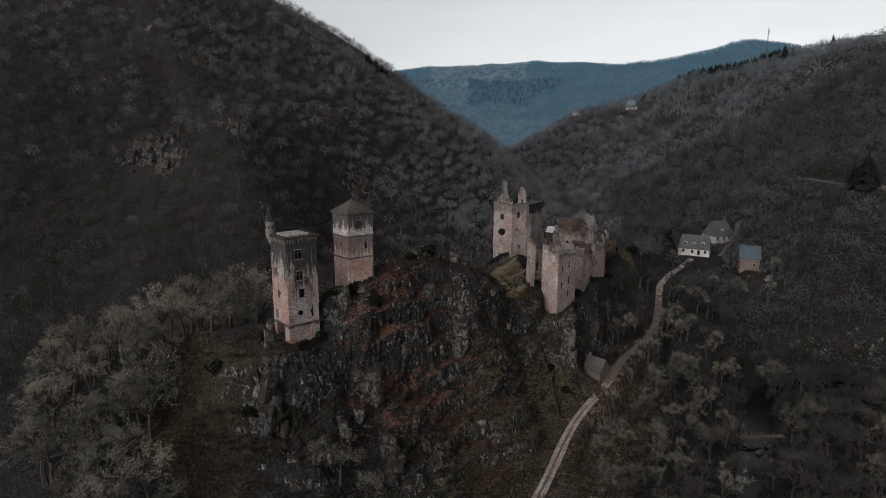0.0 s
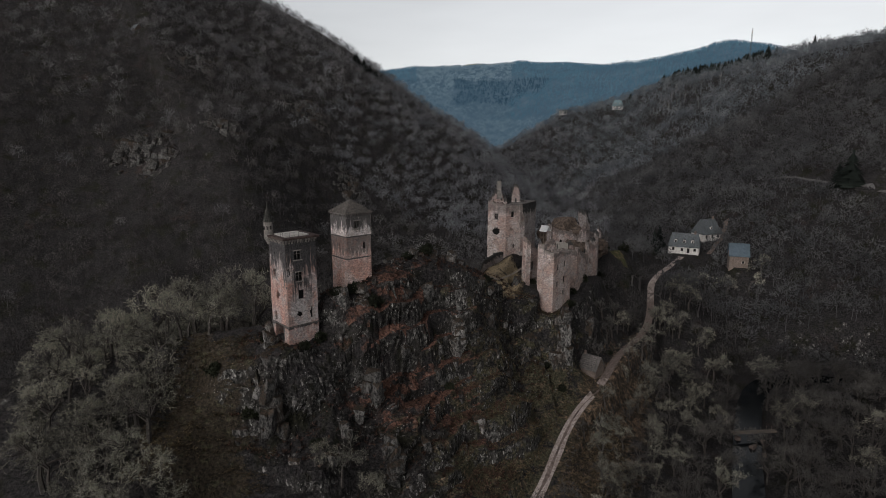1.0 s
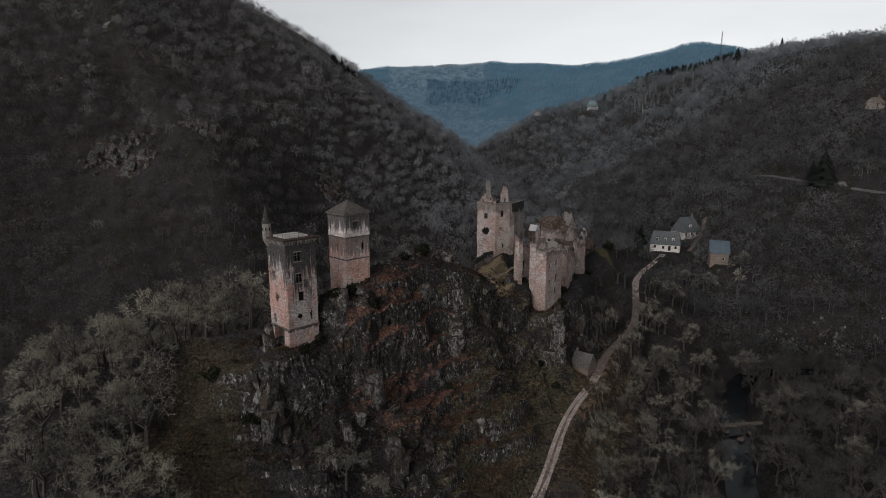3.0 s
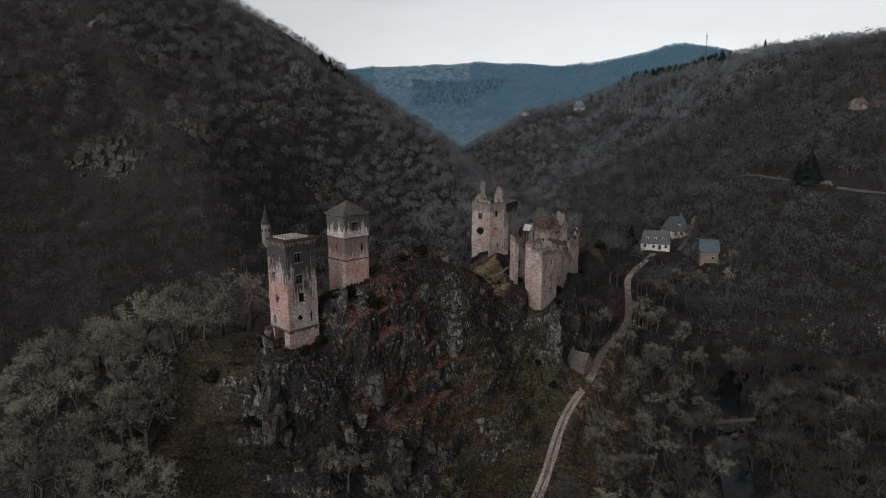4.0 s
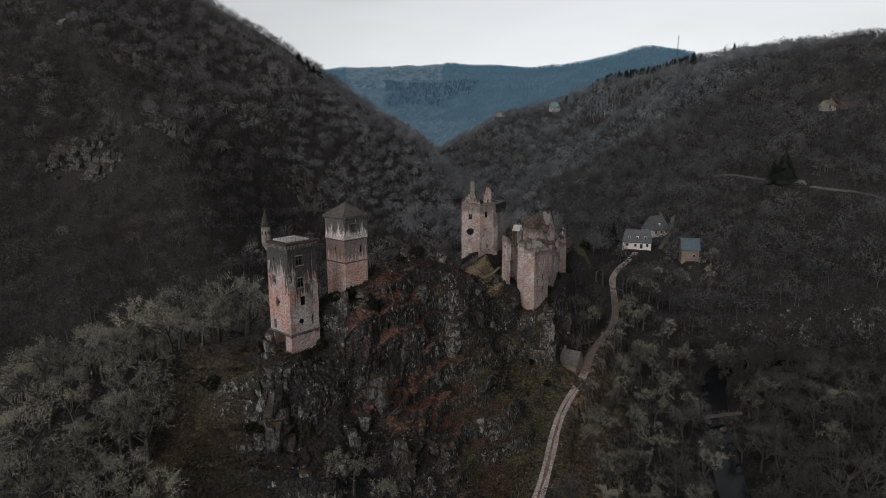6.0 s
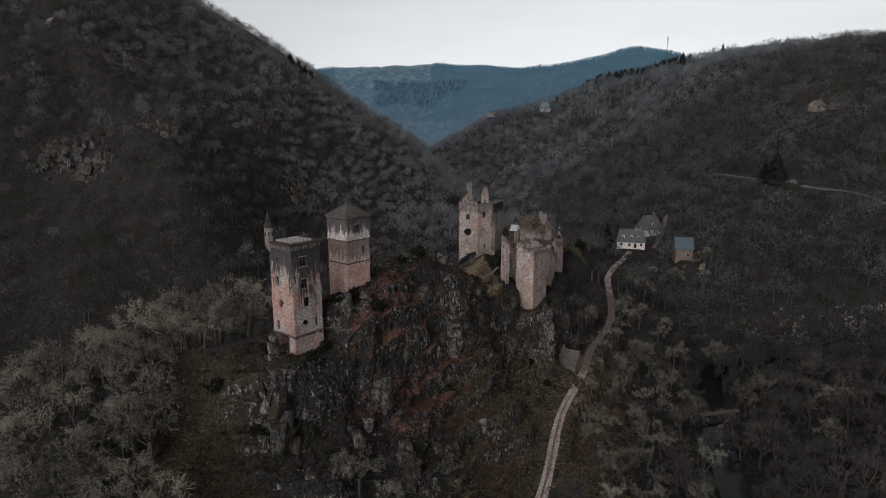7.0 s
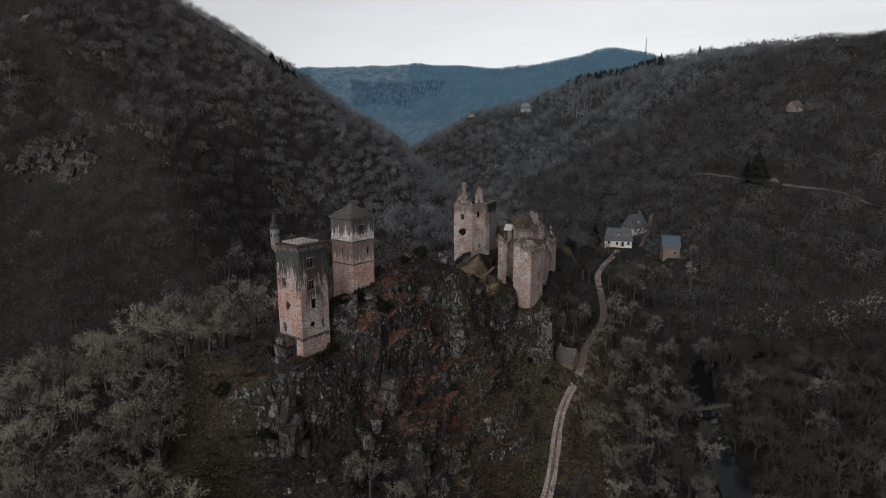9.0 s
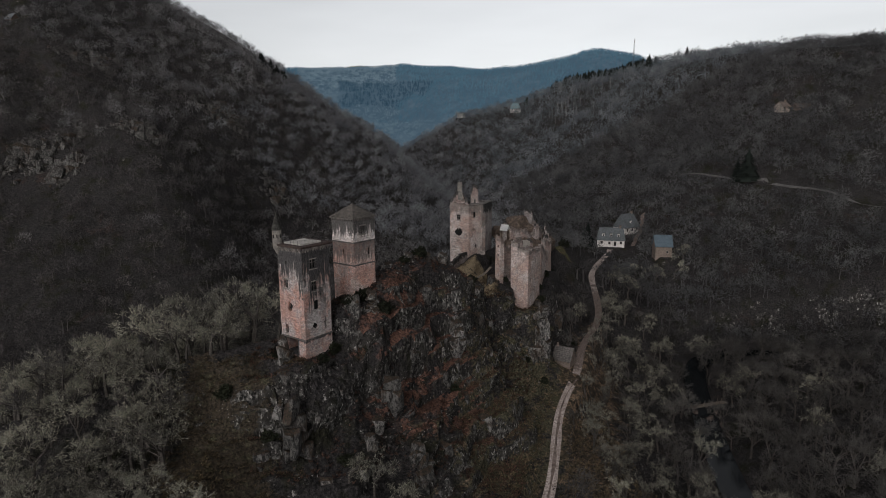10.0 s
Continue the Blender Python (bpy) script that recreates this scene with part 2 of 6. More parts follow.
def twig_material(name, a, b, per="island", spread=0.3):
    """Thin twigs: light reaches both sides of them. spread: how far single twigs differ."""
    k = Mat(name, 0.9, 0.1)
    p = k.place()
    half = [(x + y) / 2 for x, y in zip(a, b)]
    lo, hi = (tuple(h + (x - h) * spread for x, h in zip(e, half)) for e in (a, b))
    c = k.mix(k.chance("island"), lo, hi)
    c = k.mix(1.0, c, k.mix(k.ramp(k.noise(p, 0.05, 3), 0.35, 0.65), (0.75, 0.74, 0.73), (1.2, 1.2, 1.17)), "MULTIPLY")
    c = k.mix(1.0, c, k.mix(k.attr("tint") if per == "attr" else k.chance("object"), (0.72, 0.72, 0.73), (1.28, 1.27, 1.22)), "MULTIPLY")
    thin = k.n.new("ShaderNodeBsdfTranslucent")
    k.l.new(c, thin.inputs["Color"])
    both = k.n.new("ShaderNodeMixShader")
    both.inputs[0].default_value = 0.22
    k.l.new(k.b.outputs[0], both.inputs[1])
    k.l.new(thin.outputs[0], both.inputs[2])
    k.l.new(both.outputs[0], k.n["Material Output"].inputs["Surface"])
    return k.done(c)


def track_material():
    """Pale gravel that turns to brown earth where the track runs under trees."""
    k = Mat("track_gravel", 0.95, 0.2)
    p = k.place()
    f, g = k.noise(p, 2.2, 6, 0.65), k.noise(p, 0.35, 4)
    c = k.mix(k.ramp(f, 0.32, 0.68), (0.14, 0.108, 0.095), (0.46, 0.39, 0.355))
    c = k.mix(k.ramp(g, 0.4, 0.65, 0, 0.5), c, (0.15, 0.11, 0.09))
    earth = k.mix(k.ramp(f, 0.35, 0.65), (0.06, 0.046, 0.04), (0.17, 0.13, 0.112))
    c = k.mix(k.patch(p, 40, 189, 12, 35, -27, 0.5), c, earth)
    k.bump(f, 0.5, 0.06)
    return k.done(c)


def water_material():
    k = Mat("river_water", 0.12, 0.12)
    p = k.place()
    k.bump(k.noise(k.scaled(p, 1, 0.6, 1), 1.2, 5), 0.25, 0.1)
    return k.done(k.mix(k.ramp(k.noise(p, 0.3, 4), 0.4, 0.6), (0.003, 0.004, 0.005), (0.008, 0.009, 0.01)))


# distant surface; a faint emission in the haze colour stands in for hazy air
def far_haze_material(name, a, b, haze, strength, scale=0.02):
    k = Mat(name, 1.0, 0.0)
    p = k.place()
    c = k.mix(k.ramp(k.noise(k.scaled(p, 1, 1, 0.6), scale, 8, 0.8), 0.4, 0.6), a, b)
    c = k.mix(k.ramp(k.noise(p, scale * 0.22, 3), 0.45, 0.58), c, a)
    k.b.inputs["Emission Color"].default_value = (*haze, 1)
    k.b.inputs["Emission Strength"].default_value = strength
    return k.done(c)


GROUND, ROCK, PALE_ROCK = ground_material(), rock_material("crag_rock", 0.7), rock_material("pale_rock", 1.35)
SLOPE_ROCK = rock_material("hillside_rock", 0.72, 0.25)
STONE_A = masonry_material("rose_masonry", (0.419, 0.248, 0.206), (0.408, 0.361, 0.344), (0.03, 0.028, 0.028), 1.0, 0.45)
STONE_A2 = masonry_material("stained_rose_masonry", (0.363, 0.247, 0.216), (0.421, 0.383, 0.371), (0.03, 0.028, 0.028), 1.0, 0.3)
STONE_B = masonry_material("pink_masonry", (0.556, 0.338, 0.279), (0.568, 0.451, 0.412), (0.04, 0.037, 0.036), 0.7, 0.5)
STONE_B2 = masonry_material("pale_streaked_masonry", (0.5, 0.432, 0.399), (0.65, 0.584, 0.559), (0.035, 0.033, 0.032), 0.95, 0.1)
STONE_C = masonry_material("buff_masonry", (0.35, 0.265, 0.239), (0.46, 0.398, 0.371), (0.03, 0.028, 0.027), 0.95, 0.35, 0.5, 0.6)
STONE_D = masonry_material("pink_buff_ruin_masonry", (0.37, 0.272, 0.238), (0.48, 0.415, 0.387), (0.04, 0.036, 0.034), 0.62, 0.4, 0.35, 0.65)
STONE_G = masonry_material("grey_masonry", (0.24, 0.2, 0.188), (0.35, 0.317, 0.304), (0.022, 0.021, 0.02), 1.0, 0.2, 0.5, 0.6)
TRIM = plain_material("weathered_trim", (0.05, 0.046, 0.044), (0.16, 0.14, 0.13), 2.5, 0.9, 0.5)
PALE_STONE = plain_material("pale_dressed_stone", (0.25, 0.22, 0.195), (0.4, 0.37, 0.33), 2.0, 0.9, 0.4)
DRESSED = plain_material("grey_dressed_stone", (0.1, 0.09, 0.082), (0.24, 0.215, 0.195), 2.0, 0.9, 0.5)
TERRACE = plain_material("pale_terrace_screed", (0.3, 0.28, 0.255), (0.48, 0.45, 0.42), 0.9, 0.9, 0.3)
RUST = plain_material("brown_capping", (0.03, 0.021, 0.019), (0.08, 0.053, 0.047), 2.2, 0.9, 0.5)
LAUZE = plain_material("stone_slates", (0.04, 0.036, 0.033), (0.13, 0.115, 0.105), 3.0, 0.85, 0.6, 0.08, per="object")
SLATE = plain_material("grey_slate", (0.05, 0.055, 0.058), (0.105, 0.112, 0.116), 2.0, 0.7, 0.5, 0.05)
BLUE_SLATE = plain_material("blue_slate", (0.045, 0.062, 0.076), (0.08, 0.105, 0.124), 1.5, 0.6, 0.4, 0.05)
TEAL = plain_material("teal_slate", (0.10, 0.15, 0.16), (0.16, 0.22, 0.23), 1.0, 0.6, 0.3)
PLASTER = plain_material("pale_render", (0.42, 0.39, 0.36), (0.6, 0.57, 0.53), 1.2, 0.9, 0.2)
BARN = plain_material("brown_rubble_wall", (0.09, 0.069, 0.057), (0.2, 0.158, 0.133), 2.4, 0.95, 0.7, 0.08)
# near black for window panes and for shade painted into wall holes
DARK = plain_material("dark_pane_and_shade", (0.006, 0.006, 0.006), (0.012, 0.011, 0.011), 2.0, 0.9, 0.0)
IRON = plain_material("dark_iron", (0.02, 0.02, 0.022), (0.05, 0.045, 0.042), 3.0, 0.6, 0.0)
WOOD = plain_material("weathered_wood", (0.09, 0.07, 0.055), (0.2, 0.165, 0.135), 3.0, 0.9, 0.4)
WHITE = plain_material("white_sheet_roof", (0.6, 0.6, 0.6), (0.75, 0.75, 0.74), 1.0, 0.6, 0.1)
TRACK = track_material()
VERGE = plain_material("track_middle_earth", (0.08, 0.061, 0.053), (0.19, 0.145, 0.125), 1.1, 0.95, 0.5, 0.06)
LANE = plain_material("lane_asphalt", (0.05, 0.048, 0.047), (0.12, 0.112, 0.108), 1.5, 0.9, 0.3, 0.04)
PATH = plain_material("trodden_path", (0.09, 0.072, 0.058), (0.2, 0.165, 0.135), 1.2, 0.95, 0.5, 0.06)
RUBBLE = plain_material("mossy_rubble", (0.045, 0.034, 0.027), (0.13, 0.095, 0.075), 1.2, 0.95, 0.9, 0.3)
BARK = plain_material("dark_bark", (0.03, 0.026, 0.023), (0.085, 0.075, 0.066), 4.0, 0.95, 0.5)
TWIG_LICHEN = twig_material("lichened_twigs", (0.03, 0.028, 0.024), (0.34, 0.325, 0.275), spread=1.0)
TWIG_NEAR = twig_material("bare_twigs", (0.028, 0.026, 0.0255), (0.13, 0.121, 0.118), spread=0.8)
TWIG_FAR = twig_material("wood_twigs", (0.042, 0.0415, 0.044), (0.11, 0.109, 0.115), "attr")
# next two: haze of distance put into paler, bluer twig colours
TWIG_HAZED = twig_material("hazed_far_twigs", (0.09, 0.098, 0.109), (0.165, 0.178, 0.196), "attr")
TWIG_GORGE_HAZED = twig_material("hazed_gorge_twigs", (0.115, 0.117, 0.129), (0.225, 0.228, 0.248), "attr")
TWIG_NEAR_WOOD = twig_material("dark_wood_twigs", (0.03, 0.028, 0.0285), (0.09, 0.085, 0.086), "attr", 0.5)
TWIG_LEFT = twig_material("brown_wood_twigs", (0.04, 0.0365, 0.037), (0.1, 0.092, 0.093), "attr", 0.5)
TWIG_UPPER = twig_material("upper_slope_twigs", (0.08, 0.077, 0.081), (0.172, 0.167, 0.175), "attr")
NEEDLE = twig_material("needles", (0.009, 0.0115, 0.0105), (0.023, 0.028, 0.025), "attr")
BIRCH = twig_material("birch_stems", (0.11, 0.11, 0.115), (0.24, 0.24, 0.245), "attr")
IVY = twig_material("ivy_leaves", (0.009, 0.011, 0.007), (0.03, 0.032, 0.02))
HUT_SLATE = plain_material("weathered_stone_slates", (0.045, 0.041, 0.039), (0.14, 0.126, 0.116), 2.2, 0.9, 0.6, 0.06)
MOSSY = plain_material("mossy_cap_stone", (0.014, 0.014, 0.012), (0.06, 0.056, 0.05), 3.0, 0.95, 0.8, 0.1)
WATER = water_material()
# far layers: each glows slightly to carry the haze of distance
FAR_WOOD = far_haze_material("far_wooded_hill", (0.02, 0.028, 0.034), (0.045, 0.056, 0.063), (0.095, 0.17, 0.245), 0.36, 0.03)
FAR_TREES = far_haze_material("far_conifers", (0.01, 0.018, 0.022), (0.026, 0.04, 0.045), (0.075, 0.165, 0.26), 0.24)
FAR_RIDGE = far_haze_material("far_ridge_conifers", (0.018, 0.03, 0.035), (0.04, 0.06, 0.066), (0.09, 0.185, 0.265), 0.42)
FAR_CROWNS = far_haze_material("far_bare_crowns", (0.05, 0.062, 0.068), (0.13, 0.15, 0.158), (0.13, 0.2, 0.255), 0.46)
FAR_FIELD = far_haze_material("far_meadow", (0.3, 0.28, 0.2), (0.38, 0.35, 0.26), (0.3, 0.33, 0.33), 0.35)
HAZE_HILL = far_haze_material("farthest_hill", (0.04, 0.06, 0.08), (0.06, 0.08, 0.1), (0.15, 0.28, 0.36), 0.42)

# ---- lie of the land ----
# signed distance (positive to the left of the way) to a polyline of (x, y, z), and the height carried along it
def along(line, X, Y):
    best = np.full(X.shape, 1e18)
    dist, zz, run = np.zeros(X.shape), np.zeros(X.shape), np.zeros(X.shape)
    done = 0.0
    for i in range(len(line) - 1):
        (ax, ay, az), (bx, by, bz) = line[i], line[i + 1]
        dx, dy = bx - ax, by - ay
        length = math.hypot(dx, dy)
        f = ((X - ax) * dx + (Y - ay) * dy) / length ** 2
        fc = np.clip(f, 0, 1)
        px, py = X - ax - fc * dx, Y - ay - fc * dy
        d2 = px * px + py * py
        side = np.where(dx * py - dy * px >= 0, 1.0, -1.0)
        hit = d2 < best
        best = np.where(hit, d2, best)
        dist = np.where(hit, side * np.sqrt(d2), dist)
        zz = np.where(hit, az + fc * (bz - az), zz)
        run = np.where(hit, done + fc * length, run)
        done += length
    return dist, zz, run


def soft_max(a, b, k):
    m = np.maximum(a, b)
    return m + k * np.log(np.exp((a - m) / k) + np.exp((b - m) / k))


def soft_min(a, b, k):
    return -soft_max(-a, -b, k)


def hash2(ix, iy, seed):
    v = np.sin(ix * 127.1 + iy * 311.7 + seed * 74.7) * 43758.5453
    return v - np.floor(v)


def value_noise(X, Y, size, seed=0):
    x, y = X / size, Y / size
    ix, iy = np.floor(x), np.floor(y)
    fx, fy = x - ix, y - iy
    fx, fy = fx * fx * (3 - 2 * fx), fy * fy * (3 - 2 * fy)
    a, b = hash2(ix, iy, seed), hash2(ix + 1, iy, seed)
    c, d = hash2(ix, iy + 1, seed), hash2(ix + 1, iy + 1, seed)
    return (a + (b - a) * fx) * (1 - fy) + (c + (d - c) * fx) * fy - 0.5


FOOT_LEFT = [(-700, -40, 0), (-300, 110, 2), (-165, 178, 14), (-98, 210, 30), (-60, 282, 34), (-12, 345, 38), (25, 430, 34), (40, 520, 30), (20, 640, 36), (-60, 800, 50), (-250, 1050, 60)]
FOOT_RIGHT = [(-160, 1050, 40), (-16, 705, 58), (20, 600, 46), (46, 480, 35), (64, 380, 30), (97, 298, 40), (106, 242, 27), (122, 196, 7), (135, 120, 2), (160, 0, 0), (220, -200, 0)]
RIVER = [(0, -200, -3), (32, 40, -3), (52, 118, -2.5), (59.5, 140, -2.2), (69, 163, -2), (85, 203, -0.5), (112, 200, 0.5), (180, 150, 2), (400, 110, 4)]
RIDGE_RIGHT = [(900, 180, 160), (420, 400, 150), (227, 534, 149), (160, 604, 139), (115, 640, 119), (62, 692, 110), (0, 745, 82), (-80, 820, 50)]
SHELF = [(-5, 165, 41), (0, 161, 37.5), (6, 166, 36.5), (12, 165, 34), (18, 174, 34), (24, 190, 35), (28, 200, 35)]
CREST = [(-230, 0, -6), (-130, 84, 20), (-92, 103, 34.5), (-64, 111, 41.5), (-47, 114, 42.5), (-36, 123, 50.5), (-31, 126.5, 52.8), (-26, 136, 54.2), (-15.8, 143.0, 52.6), (-13, 149, 48.6), (-8.5, 158, 43.8), (-6, 164, 41.5), (1, 192, 43), (16, 207, 44), (40, 227, 38.5), (70, 268, 29.5), (100, 310, 40)]
ROAD = [(-3.5, 96, 1.4), (5.3, 113.8, 4.2), (9.6, 124, 6.6), (12.9, 134.2, 8.4), (17, 144.3, 10.6), (24.5, 153.5, 12.9), (29, 165, 14.2), (32.6, 173.5, 15.0), (38.8, 182.3, 15.9), (46.2, 193, 17.0), (51, 208, 19.8), (54.3, 223, 23.3), (56.5, 233.5, 25.2), (61.4, 238.9, 26.7), (71.3, 250.4, 29.6), (75, 257, 30.2)]

# levelled spots: x, y, z, radius
PADS = [(3.6, 168.0, 40.6, 3.8), (-45.5, 108.6, 40.2, 5.0), (11.8, 163.5, 32.0, 4.5), (-38, 118.5, 49, 4), (78.5, 263.5, 30.6, 10), (92.5, 278.5, 34.0, 8), (93.5, 240.5, 30.0, 7), (108, 603, 107.5, 12), (62, 682, 105.5, 8), (-214, 329, 141, 8), (187, 300, 94.5, 9), (201, 302, 95.5, 9), (24.0, 162.0, 14.0, 4.2)]


def land(X, Y, rough=True):
    X, Y = np.asarray(X, float), np.asarray(Y, float)
    # left hill
    d, z, run = along(FOOT_LEFT, X, Y)
    d = d + (value_noise(X, Y, 60, 3) * 26 + value_noise(X, Y, 27, 4) * 12 if rough else 0)
    up = np.where(d > 0, np.interp(d, [0, 60, 200, 600], [0, 54, 150, 380]), 0.5 * d)
    crest = np.interp(X, [-1500, -300, -178, -155, -112, -95, -66, -20, 40], [420, 236, 172, 159, 133, 120, 99, 75, 30])
    crest = crest + 0.12 * np.minimum(Y - 430, 60) - 0.7 * np.maximum(Y - 500, 0)
    left = soft_min(z + up, crest, 6)
    # right hill
    d, z, run = along(FOOT_RIGHT, X, Y)
    d = d + (value_noise(X, Y, 70, 7) * 34 + value_noise(X, Y, 31, 8) * 14 if rough else 0)
    up = np.where(d > 0, 0.67 * d, 0.4 * d)
    right = z + soft_min(up, 112 + 0.05 * d, 10)
    d, z, run = along(RIDGE_RIGHT, X, Y)
    right = soft_min(right, z + np.where(d > 0, -0.1 * d, 0.8 * d) + (value_noise(X, Y, 45, 9) * 8 if rough else 0), 4)
    # valley floor beside the river
    d, z, run = along(RIVER, X, Y)
    a = np.abs(d)
    floor = z + np.interp(a, [0, 4, 7, 12, 40, 60, 120, 400], [-1.6, -1.0, 1.0, 2.4, 8, 11, 12, 12])
    # castle spur
    d, z, run = along(CREST, X, Y)
    wob = value_noise(X, Y, 16, 11) * 4.5 + value_noise(X, Y, 7, 12) * 3 if rough else 0
    front = np.maximum(-d + wob * np.clip(-d / 6, 0, 1), 0)
    back = np.maximum(d, 0)
    rocky = np.clip((X + 62) / 10, 0, 1) * np.clip((372 - run) / 25, 0, 1)
    steep = np.interp(front, [0, 4, 7, 9, 10, 12, 17, 20, 27, 40, 70, 120], [0, 1.5, 8, 15, 21.5, 25, 29, 34, 40, 46, 58, 76])
    slabs = np.interp(front, [0, 5, 9.5, 11, 15, 21, 27, 40, 70, 120], [0, 2.6, 8, 15, 19.5, 25, 33, 43, 58, 76])
    west = np.clip((-29 - X) / 7, 0, 1)
    steep = steep * (1 - west) + slabs * west
    sheer = np.interp(front, [0, 4, 8, 9.5, 13.5, 20, 27, 40, 60, 120], [0, 4, 15, 20, 31, 36.5, 45.5, 52, 62, 80])
    east = np.clip((X + 25) / 10, 0, 1)
    steep = steep * (1 - east) + sheer * east
    gentle = np.interp(front, [0, 4, 15, 30, 60, 120], [0, 4.2, 13, 20, 36, 66])
    drop = np.where(d < 0, steep * rocky + gentle * (1 - rocky), np.interp(back, [0, 5, 12, 60, 120], [0, 2.0, 8, 42, 80]))
    ledge = np.clip(drop / 6, 0, 1) * rocky * (d < 0)
    # heathery ledges between short cliffs, uneven in height
    if rough:
        bare = ledge * np.clip(value_noise(X, Y, 13, 36) * 2.4 + 0.8, 0.15, 1)
        for tall, seed in ((5.2, 15), (1.9, 18)):
            f = (drop + value_noise(X, Y, 30, seed) * 7 + value_noise(X, Y, 9, seed + 1) * 1.6) / tall
            f = f - np.floor(f)
            drop = drop + 0.8 * tall * bare * (np.clip((f - 0.42) / 0.2, 0, 1) - f)
    spur = z - drop
    d, z, run = along(SHELF, X, Y)
    spur = soft_max(spur, z - np.interp(np.abs(d) - wob * 0.4, [0, 3.5, 6.5, 10, 20, 60], [0, 1.2, 9.5, 17, 26, 62]), 0.8)
    h = soft_max(soft_max(left, right, 5), soft_max(floor, spur, 1.6), 2.0)
    if rough:
        h = h + value_noise(X, Y, 9, 21) * 1.4 + value_noise(X, Y, 3.6, 22) * 0.55
    d, z, run = along(RIVER, X, Y)
    w = np.clip((13 - np.abs(d)) / 8, 0, 1)
    h = h * (1 - w) + np.minimum(h, z - 1.3) * w
    for px, py, pz, pr in PADS:
        w = np.clip(1.5 - np.hypot(X - px, Y - py) / pr, 0, 1)
        w = w * w * (3 - 2 * w)
        h = h * (1 - w) + pz * w
    # the track is cut level
    d, z, run = along(ROAD, X, Y)
    w = np.clip((5.5 - np.abs(d)) / 3.2, 0, 1)
    w = w * w * (3 - 2 * w)
    return h * (1 - w) + z * w

# ---- helpers for things and parts ----
BASE = {}


def thing(name, x, y, z, label, category, group="", kind=""):
    ob = new(name)
    ob.matrix_basis = pose(x, y, z)
    ob.empty_display_size = 0.5
    BASE[ob.name] = Vector((x, y, z))
    return tagged(ob, label, category, group, kind)


def part(name, bm, material, parent=None, label="", smooth=False):
    """Links a bmesh in world coordinates as one mesh object, under a thing or a part if one is given."""
    me = bpy.data.meshes.new(name)
    base = BASE[parent.name] if parent else Vector((0, 0, 0))
    bm.transform(Matrix.Translation(-base))
    bm.normal_update()
    bm.to_mesh(me)
    bm.free()
    me.materials.append(material)
    if smooth:
        me.shade_smooth()
    ob = new(name, me)
    if parent:
        ob.parent = parent
        BASE[ob.name] = base
    if label:
        tagged(ob, label)
    return ob


def sheet(name, verts, faces, material, parent=None, smooth=False):
    me = bpy.data.meshes.new(name)
    verts, faces = np.asarray(verts, np.float32), np.asarray(faces, np.int32)
    k = faces.shape[1]
    me.vertices.add(len(verts))
    me.vertices.foreach_set("co", verts.ravel())
    me.loops.add(faces.size)
    me.loops.foreach_set("vertex_index", faces.ravel())
    me.polygons.add(len(faces))
    me.polygons.foreach_set("loop_start", np.arange(0, faces.size, k, dtype=np.int32))
    me.update(calc_edges=True)
    me.materials.append(material)
    me.shade_smooth() if smooth else me.shade_flat()
    ob = new(name, me)
    if parent:
        ob.parent = parent
        BASE[ob.name] = BASE[parent.name]
    return ob


def box(bm, m, sx, sy, sz, taper=1.0):
    """A box of that size that stands on the pose m."""
    vs = []
    for z, f in ((0, 1.0), (sz, taper)):
        for x, y in ((-1, -1), (1, -1), (1, 1), (-1, 1)):
            vs.append(bm.verts.new(m @ Vector((x * sx / 2 * f, y * sy / 2 * f, z))))
    for q in ((3, 2, 1, 0), (4, 5, 6, 7), (0, 1, 5, 4), (1, 2, 6, 5), (2, 3, 7, 6), (3, 0, 4, 7)):
        bm.faces.new([vs[i] for i in q])
    return vs


def tube(bm, m, rings, sides=10, cap=True):
    """A turned shape on the pose m: rings of (z, radius)."""
    loops = []
    for z, r in rings:
        loops.append([bm.verts.new(m @ Vector((r * math.cos(6.2832 * i / sides), r * math.sin(6.2832 * i / sides), z))) for i in range(sides)])
    for a, b in zip(loops, loops[1:]):
        for i in range(sides):
            bm.faces.new((a[i], a[(i + 1) % sides], b[(i + 1) % sides], b[i]))
    if cap:
        bm.faces.new(loops[-1])
        bm.faces.new(loops[0][::-1])


def height(x, y):
    return float(land(np.array([x], float), np.array([y], float))[0])


# ---- the ground: one sheet, close-meshed round the castle ----
def spaced(stops):
    out = [stops[0][0]]
    for (a, step), (b, _) in zip(stops, stops[1:]):
        n = max(1, round((b - a) / step))
        out += [a + (b - a) * (i + 1) / n for i in range(n)]
    return np.array(out)


def noise3(x, y, z, seed):
    """Smooth noise between -0.5 and 0.5 over three coordinates."""
    ix, iy, iz = np.floor(x), np.floor(y), np.floor(z)
    fx, fy, fz = (f * f * (3 - 2 * f) for f in (x - ix, y - iy, z - iz))
    out = 0.0
    for dx, wx in ((0, 1 - fx), (1, fx)):
        for dy, wy in ((0, 1 - fy), (1, fy)):
            for dz, wz in ((0, 1 - fz), (1, fz)):
                out = out + wx * wy * wz * hash2(ix + dx + 57 * (iz + dz), iy + dy - 31 * (iz + dz), seed)
    return out - 0.5


